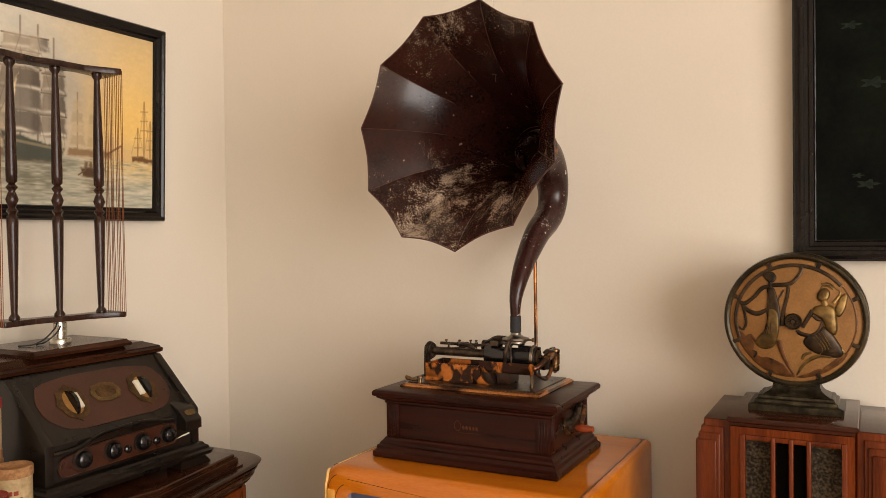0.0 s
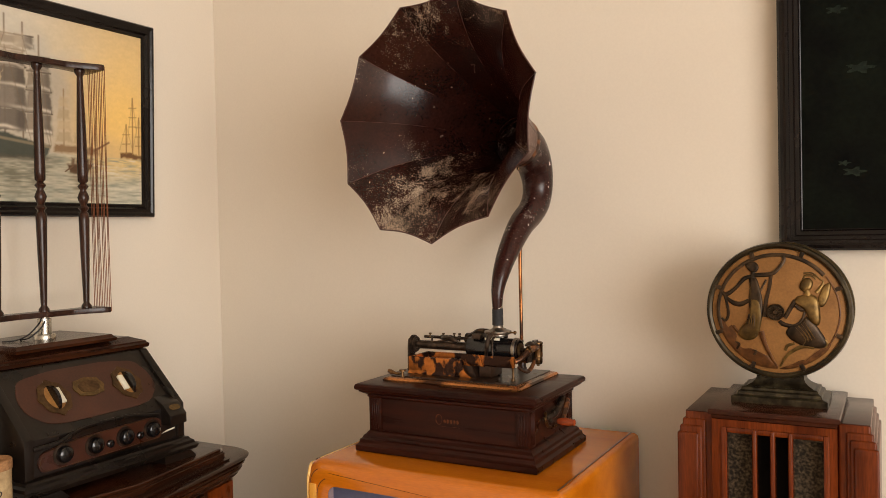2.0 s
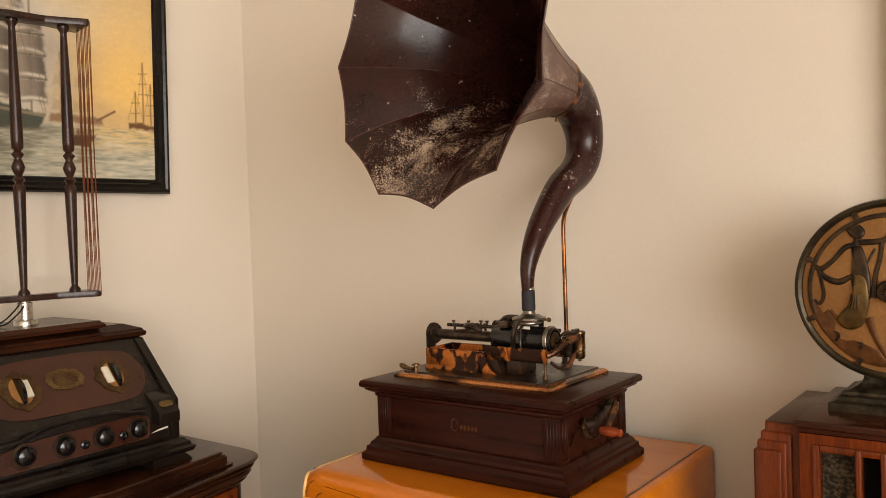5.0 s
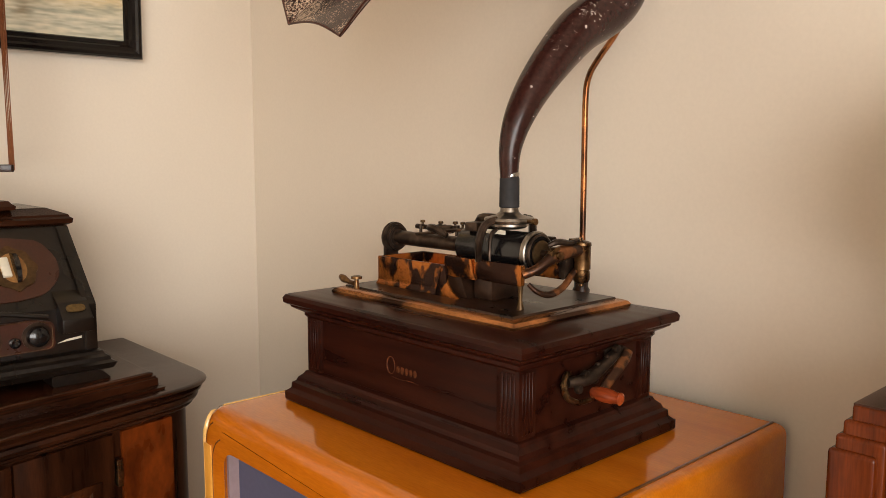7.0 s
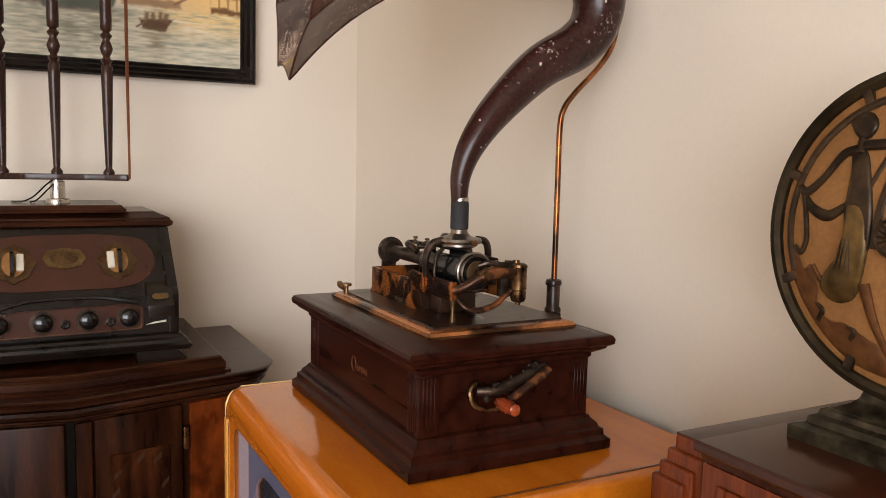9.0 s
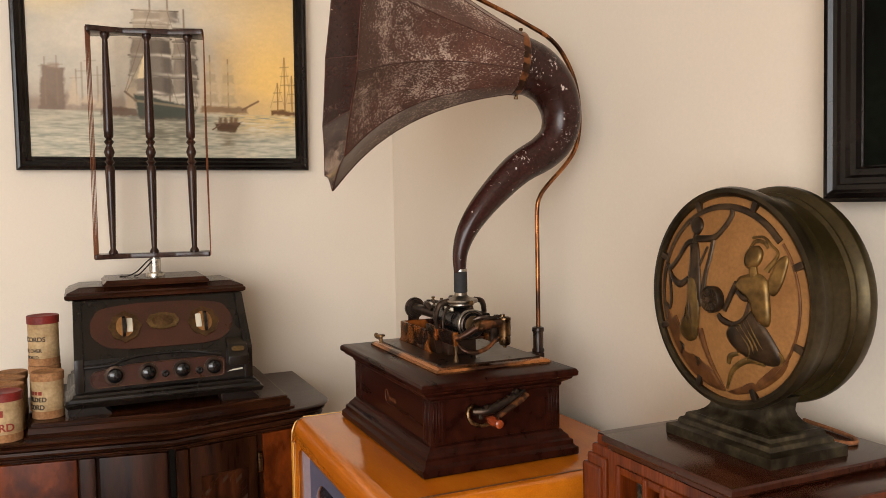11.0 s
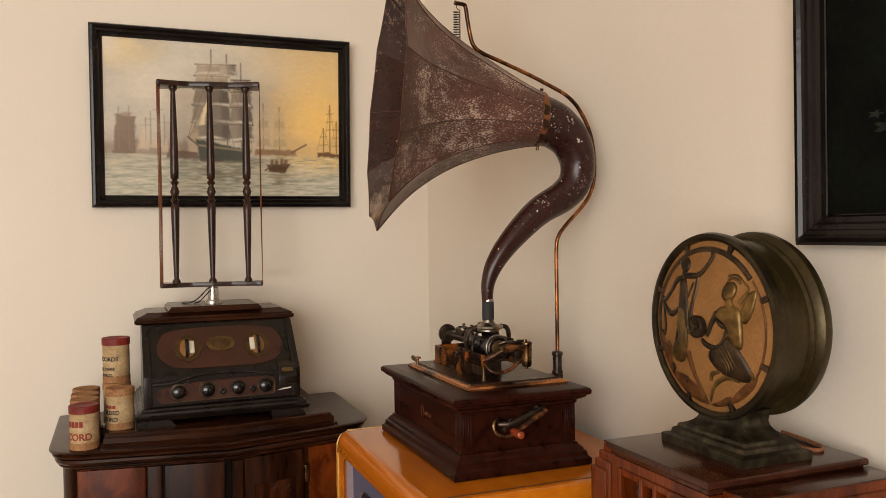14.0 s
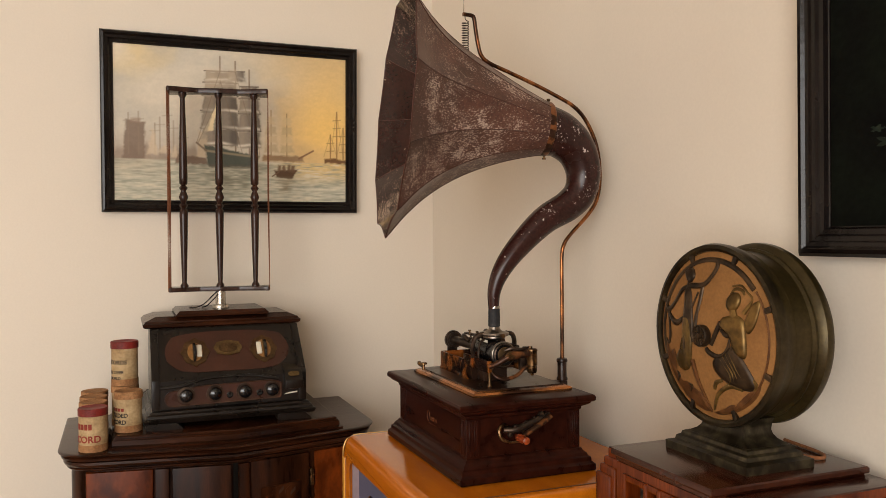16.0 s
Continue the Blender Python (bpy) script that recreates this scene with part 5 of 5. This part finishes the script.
part("feed_wheel", along([(0.004, 0), (0.0155, 0.0003), (0.0168, 0.0010), (0.0168, 0.0022), (0.0148, 0.0028), (0.0148, 0.0036), (0.0166, 0.0042), (0.0166, 0.0056), (0.0130, 0.0062), (0.0125, 0.0070), (0.0142, 0.0076), (0.0142, 0.0100), (0.0110, 0.0106), (0.0095, 0.0090), (0.0060, 0.0092), (0.006, 0.018)], -0.692), IRON, phono, "dark grooved drive wheel", sharp=30)
part("wheel_bracket", prism(rounded([(-0.010, 1.068), (0.010, 1.068), (0.009, 1.117), (0.006, 1.128), (-0.006, 1.128), (-0.009, 1.117)], 0.004, 3), -0.697, -0.6925, "x", bevel=0.001), IRON, phono)
phono.children[-1].location.y = SH[0]
part("feed_shaft", along([(0.0078, 0), (0.0078, 0.104)], -0.676, segs=20), IRON, phono)
part("guide_rod", along([(0.0028, 0), (0.0028, 0.20)], -0.680, 1.338, 1.128, 12), IRON, phono)
part("mandrel", along([(0.015, 0), (0.0185, 0.001), (0.0192, 0.003), (0.0188, 0.094), (0.0175, 0.096)], -0.572, segs=40), BAKELITE, phono, "black wax cylinder on the mandrel")
part("mandrel_ring", along([(0.0180, 0), (0.0180, 0.002), (0.0165, 0.0028), (0.0160, 0.001), (0.0128, 0.0008), (0.004, 0.0012), (0.004, 0.010), (0.001, 0.011)], -0.477, segs=40), IRON, phono, "dark mandrel end ring")
part("carriage_sleeve", along([(0.009, 0), (0.0105, 0.001), (0.0105, 0.045), (0.009, 0.046)], -0.592, 1.338, 1.128, 20), IRON, phono)
# reproducer carriage
for y0, s in ((1.290, -1), (1.338, 1)):
    part("carriage_arm", tube([(-0.515, 1.314 + s * 0.020, 1.1475), (-0.517, 1.314 + s * 0.033, 1.143), (-0.520, 1.314 + s * 0.038, 1.128), (-0.523, 1.314 + s * 0.036, 1.108)], [0.0035, 0.004, 0.004, 0.003], 8), IRON, phono, "dark curved carriage arm")
part("carriage_arm", tube([(-0.535, 1.314, 1.1475), (-0.555, 1.316, 1.1455), (-0.572, 1.328, 1.138), (-0.590, 1.336, 1.131)], [0.0035, 0.005, 0.005, 0.004], 8), IRON, phono)
part("carriage_plate", prism(rounded([(-0.556, 1.10), (-0.49, 1.10), (-0.49, 1.116), (-0.50, 1.122), (-0.545, 1.122), (-0.556, 1.115)], 0.003, 3), 1.340, 1.346, "y"), IRON, phono)
rep = part("reproducer", lathe([(0.012, 1.1375), (0.0165, 1.139), (0.0185, 1.1405), (0.0185, 1.1425), (0.0235, 1.1435), (0.0245, 1.146), (0.0235, 1.1485), (0.019, 1.1495), (0.013, 1.151), (0.0095, 1.154), (0.0085, 1.158)], pose(-0.5165, 1.3135, 0), 36), WORN_NICKEL, phono, "dull nickel reproducer", sharp=30)
part("set_screw", lathe([(0.0016, 0), (0.0016, 0.008), (0.0034, 0.0085), (0.0034, 0.0115)], Matrix.Translation((-0.494, 1.3135, 1.146)) @ AX, 12), BRASS_DARK, rep)
part("stylus_arm", tube([(-0.5165, 1.298, 1.139), (-0.5165, 1.289, 1.133), (-0.514, 1.284, 1.118), (-0.513, 1.2835, 1.109)], [0.0022, 0.0022, 0.0018, 0.0012], 8), IRON, rep)
part("lift_lever", tube([(-0.57, 1.31, 1.133), (-0.60, 1.308, 1.130), (-0.625, 1.306, 1.126), (-0.645, 1.306, 1.124)], [0.0015, 0.0022, 0.002, 0.0012], 6), IRON, phono)
for x, z in ((-0.655, 1.128), (-0.632, 1.128), (-0.598, 1.130)):
    part("oil_cup", lathe([(0.002, -0.006), (0.0016, 0.002), (0.0032, 0.0025), (0.0032, 0.005)], pose(x, 1.322, z), 10), IRON, phono)
part("mandrel_cap", along([(0.0005, 0.0022), (0.0122, 0.0018), (0.0124, 0.0035), (0.0102, 0.0042), (0.0005, 0.0046)], -0.477, segs=32), BRONZE, phono, "brown mandrel end cap")
part("end_collar", along([(0.0196, 0.0), (0.0206, 0.0008), (0.0206, 0.0052), (0.0196, 0.006), (0.0186, 0.006)], -0.484, segs=40), WORN_NICKEL, phono, "dull nickel end collar")
part("carriage_lug", tube([(-0.59, 1.30, 1.126), (-0.60, 1.298, 1.131), (-0.614, 1.30, 1.133), (-0.626, 1.308, 1.131)], [0.003, 0.0045, 0.004, 0.0028], 8), IRON, phono)
part("carriage_label", box(-0.534, 1.2955, 1.1335, -0.505, 1.2962, 1.1375, 0.0001), IVORY, phono, "pale strip label under the reproducer")
part("gate_latch", tube([(-0.462, 1.306, 1.126), (-0.458, 1.316, 1.129), (-0.456, 1.330, 1.127), (-0.456, 1.344, 1.129)], [0.002, 0.0032, 0.0028, 0.002], 8), IRON, phono)
part("carriage_block", box(-0.560, 1.296, 1.1335, -0.543, 1.330, 1.1425, 0.002), IRON, phono)
for x, y, z in ((-0.6665, 1.335, 1.132), (-0.617, 1.338, 1.133), (-0.606, 1.3385, 1.133), (-0.640, 1.338, 1.132)):
    part("carriage_screw", lathe([(0.0016, -0.006), (0.0014, 0.001), (0.0030, 0.0015), (0.0026, 0.004)], pose(x, y, z), 10), BRONZE, phono)
part("feed_spring", along([(0.0042, 0), (0.0050, 0.004), (0.0042, 0.008), (0.0050, 0.012), (0.0042, 0.016), (0.0050, 0.020), (0.0042, 0.024)], -0.645, 1.338, 1.128, 14), IRON, phono)
# end gate: swinging arm that closes the mandrel
part("end_gate", tube([(-0.472, 1.284, 1.1000), (-0.464, 1.293, 1.1050), (-0.460, 1.305, 1.1125), (-0.459, 1.316, 1.1170), (-0.458, 1.334, 1.1190), (-0.458, 1.352, 1.1190)], [0.0045, 0.0045, 0.0055, 0.0072, 0.0066, 0.0062], 12), COLLAR, phono, "dull bronze end gate arm")
part("end_gate", tube([(-0.468, 1.287, 1.092), (-0.462, 1.292, 1.085), (-0.459, 1.306, 1.081), (-0.459, 1.326, 1.086), (-0.459, 1.343, 1.100)], [0.003, 0.0036, 0.004, 0.0036, 0.003], 10, flat=0.7), COLLAR, phono)
part("gate_hub", along([(0.006, 0), (0.0075, 0.001), (0.0075, 0.007), (0.004, 0.008), (0.004, 0.011)], -0.462, segs=20), BRASS_DARK, phono)
part("gate_cylinder", lathe([(0.0012, 1.0835), (0.0026, 1.0845), (0.0026, 1.0865), (0.0066, 1.0880), (0.0082, 1.0910), (0.0082, 1.0985), (0.0076, 1.0992), (0.0076, 1.1000), (0.0086, 1.1008), (0.0086, 1.1225), (0.0092, 1.1235), (0.0088, 1.1260), (0.0060, 1.1275)], pose(-0.458, 1.352, 0), 24), BRASS_DARK, phono, "brass spring barrel")
part("gate_block", box(-0.472, 1.334, 1.0915, -0.463, 1.347, 1.1215, 0.003), IRON, phono)
for y in (1.325, 1.340, 1.350):
    part("gate_screw", lathe([(0.002, 0), (0.002, 0.004), (0.0038, 0.0045), (0.0034, 0.008)], pose(-0.460, y, 1.1225), 10), BRASS_DARK, phono)
part("speed_lever", tube([(-0.681, 1.250, 1.0715), (-0.690, 1.250, 1.0722), (-0.700, 1.250, 1.0745), (-0.7055, 1.250, 1.0765)], [0.0028, 0.0026, 0.0042, 0.003], 10), BRASS_DARK, phono, "brass starting lever")
part("speed_knob", lathe([(0.0035, 1.0672), (0.0024, 1.070), (0.0024, 1.0765), (0.006, 1.0775), (0.006, 1.080), (0.003, 1.081)], pose(-0.6745, 1.248, 0), 18), BRASS_DARK, phono)
# crank and its folding arm on the side
CX = PX + HX - 0.0215
part("crank_socket", lathe([(0.011, 0), (0.011, 0.003), (0.007, 0.005), (0.0065, 0.014)], Matrix.Translation((CX, 1.352, 1.028)) @ AX, 20), IRON, phono)
crank = part("crank_arm", tube([(CX + 0.016, 1.356, 1.030), (CX + 0.020, 1.345, 1.024), (CX + 0.024, 1.322, 1.014), (CX + 0.026, 1.305, 1.006)], [0.005, 0.0048, 0.0044, 0.0042], 8, flat=0.5), COLLAR, phono, "worn dark metal crank arm")
part("handle", lathe([(0.0035, 0), (0.0055, 0.002), (0.0068, 0.012), (0.0064, 0.021), (0.0050, 0.027), (0.0056, 0.030), (0.0025, 0.032)], Matrix.Translation((CX + 0.020, 1.297, 1.004)) @ AX, 20), CHERRY, crank, "turned cherry wood crank handle")
part("lock_rod", tube([(CX + 0.006, 1.281, 1.012), (CX + 0.012, 1.300, 1.013), (CX + 0.012, 1.325, 1.021), (CX + 0.010, 1.347, 1.029)], [0.0045, 0.006, 0.0055, 0.005], 10), IRON, phono)
for y, z in ((1.302, 1.019), (1.316, 1.024), (1.330, 1.029)):
    part("lock_stud", lathe([(0.0020, -0.002), (0.0022, 0.0005), (0.0010, 0.0014)], pose(CX + 0.012, y, z), 10), IRON, phono)
for k, (y, z, r) in enumerate(((1.289, 1.006, 0.004), (1.297, 1.018, 0.0035), (1.309, 1.011, 0.003), (1.318, 1.014, 0.004), (1.334, 1.019, 0.0032), (1.341, 1.034, 0.004))):
    part("lock_lug", lathe([(r, 0), (r * 1.1, 0.002), (r * 0.9, 0.0045), (r * 0.5, 0.0050)], Matrix.Translation((CX + 0.010 + 0.001 * (k % 3), y, z)) @ AX, 10), IRON, phono)
part("carry_hook", tube([(CX + 0.002, 1.290, 1.017), (CX + 0.006, 1.280, 1.020), (CX + 0.009, 1.272, 1.013), (CX + 0.011, 1.275, 1.001), (CX + 0.014, 1.287, 0.995), (CX + 0.018, 1.299, 0.996)], [0.0018, 0.0026, 0.003, 0.003, 0.0026, 0.002], 8), BRASS_DARK, phono, "curved dark metal hook")

# ---- horn ----
horn = thing("phonograph_horn", (-0.5165, 1.3135, 1.158), "swan-neck phonograph horn in flaking brown paint", "horn")
HO = Vector((-0.5165, 1.3135, 1.158))
RC, AZ, EL, RR, PH, SIDES = Vector((-0.5563, 1.1566, 1.5073)), radians(-99.9), radians(5.0), 0.2041, 0.2133, 11
HN = Vector((math.cos(AZ) * math.cos(EL), math.sin(AZ) * math.cos(EL), math.sin(EL)))
HR = HN.cross(Vector((0, 0, 1))).normalized()
HU = HR.cross(HN)
FLARE = ((0.0, 1.0), (0.006, 0.965), (0.016, 0.90), (0.032, 0.806), (0.055, 0.695), (0.085, 0.582), (0.12, 0.480), (0.16, 0.386), (0.20, 0.305), (0.235, 0.245), (0.258, 0.212))
LENGTH, PER = 0.258, 8


def bell_ring(s, k, off):
    ring = []
    for i in range(SIDES):
        for j in range(PER):
            t = j / PER
            a = PH + 2 * math.pi * (i + t) / SIDES
            flat = math.cos(math.pi / SIDES) / math.cos(2 * math.pi * (t - 0.5) / SIDES)
            sag = 0.030 * (1 - s / LENGTH) ** 2 * math.sin(math.pi * t)
            fade = min(1.0, (s / LENGTH) ** 3)
            r = RR * k * ((flat - sag) * (1 - fade) + fade) + off
            ring.append(RC - HO - HN * s + HU * (0.007 * math.sin(math.pi * s / LENGTH)) + HU * (r * math.cos(a)) - HR * (r * math.sin(a)))
    return ring


part("bell_outside", loft([bell_ring(s, k, 0.0) for s, k in FLARE], caps=False), HORN, horn, "eleven flared panels, brown paint worn to primer", sharp=12)
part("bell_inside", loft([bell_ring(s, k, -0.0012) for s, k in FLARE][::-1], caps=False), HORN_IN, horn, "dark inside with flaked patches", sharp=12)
rim = bell_ring(0.0, 1.0, -0.0005)
part("rolled_rim", loft([[p + 0.0011 * (math.cos(b) * HN + math.sin(b) * (p - (RC - HO)).normalized()) for b in (0.4 + 2 * math.pi * q / 6 for q in range(6))] for p in rim + rim[:1]], caps=False), HORN_SEAM, horn)
for i in range(SIDES):
    part("panel_seam", tube([bell_ring(s, k, 0.0)[i * PER] for s, k in FLARE], [0.0011] * 6 + [0.0009] * 5, 6, 2), HORN_SEAM, horn)
CC = RC - HO - HN * LENGTH
part("collar", lathe([(0.0446, 0.001), (0.0456, 0.002), (0.0456, 0.011), (0.0446, 0.013), (0.0425, 0.014)], Matrix.Translation(CC) @ (-HN).to_track_quat("Z", "Y").to_matrix().to_4x4() @ Matrix.Translation((0, 0, -0.010)), 40, caps=False), COLLAR, horn, "mottled copper collar band")
for q in (0.5, -2.6):
    part("collar_screw", lathe([(0.0022, 0), (0.0022, 0.004), (0.0032, 0.0045), (0.0030, 0.007)], Matrix.Translation(CC - HN * 0.0 + HU * 0.0440 * math.copysign(1, math.sin(q + 1.2)) + HR * 0.0) @ (HU * math.copysign(1, math.sin(q + 1.2))).to_track_quat("Z", "Y").to_matrix().to_4x4(), 10), BRASS_DARK, horn)
NECK = ((-0.5125, 1.403, 1.4845, 0.0432), (-0.508, 1.436, 1.474, 0.0385), (-0.505, 1.463, 1.450, 0.0335), (-0.504, 1.476, 1.415, 0.0295), (-0.505, 1.471, 1.382, 0.0275), (-0.507, 1.449, 1.358, 0.0262), (-0.509, 1.402, 1.331, 0.0235), (-0.512, 1.354, 1.286, 0.0190), (-0.514, 1.326, 1.249, 0.0150), (-0.516, 1.314, 1.217, 0.0112), (-0.5165, 1.3125, 1.186, 0.0085))
part("elbow", tube([Vector(p[:3]) - HO for p in NECK], [p[3] for p in NECK], 28, 8, caps=False), HORN_TUBE, horn, "curved brown tapering neck with paint chips")
part("rubber_sleeve", lathe([(0.0090, 0), (0.0098, 0.001), (0.0096, 0.028), (0.0090, 0.0295), (0.0080, 0.030)], Matrix(), 20), RUBBER, horn, "black rubber sleeve")
part("neck_band", lathe([(0.0088, 0.0295), (0.0094, 0.030), (0.0094, 0.0335), (0.0088, 0.034)], Matrix(), 20), NICKEL, horn)

# ---- horn crane ----
crane = thing("horn_crane", (-0.532, 1.4495, 1.058), "tall bent copper rod that carries the horn on a spring", "horn stand")
CO = Vector((-0.532, 1.4495, 1.058))
part("socket", lathe([(0.0095, 0), (0.0095, 0.003), (0.0078, 0.006), (0.0078, 0.030), (0.0092, 0.031), (0.0096, 0.034), (0.0086, 0.037), (0.005, 0.038)], Matrix(), 20), JAPAN, crane, "dark rod socket")
BOW = ((1.4500, 1.094), (1.4500, 1.20), (1.4500, 1.268), (1.4550, 1.292), (1.4700, 1.311), (1.5020, 1.342), (1.5200, 1.368), (1.5270, 1.402), (1.5250, 1.442), (1.5160, 1.476), (1.4970, 1.509), (1.4740, 1.530), (1.4410, 1.5455), (1.4030, 1.561), (1.3500, 1.580), (1.3160, 1.592), (1.3010, 1.603), (1.2950, 1.620), (1.2905, 1.645), (1.2880, 1.662), (1.2840, 1.6675), (1.2680, 1.6685))
part("bracket", box(-0.009, -0.021, -0.011, 0.009, 0.006, -0.0005, 0.002), JAPAN, crane, "dark bracket on the back of the case")
part("rod", tube([Vector((-0.532, y, z)) - CO for y, z in BOW], 0.0034, 10, 5), COPPER_ROD, crane, "oxidised copper bow rod")
coil = [(0.0055 * math.cos(2 * math.pi * k / 8), 0.0055 * math.sin(2 * math.pi * k / 8), 1.657 - 0.0005 * k) for k in range(8 * 13)]
part("spring", tube([Vector((-0.532 + x, 1.272 + y, z)) - CO for x, y, z in [(0, 0, 1.668), (0, 0, 1.662)] + coil + [(0, 0, 1.602), (0, 0.002, 1.594)]], 0.0008, 5, 2), IRON, crane, "thin steel coil spring")
part("hanging_wire", tube([Vector((-0.532, 1.2695, z)) - CO for z in (1.668, 1.9, 2.2, ROOF)], 0.0007, 5, 2), NICKEL, crane, "thin steel wire")
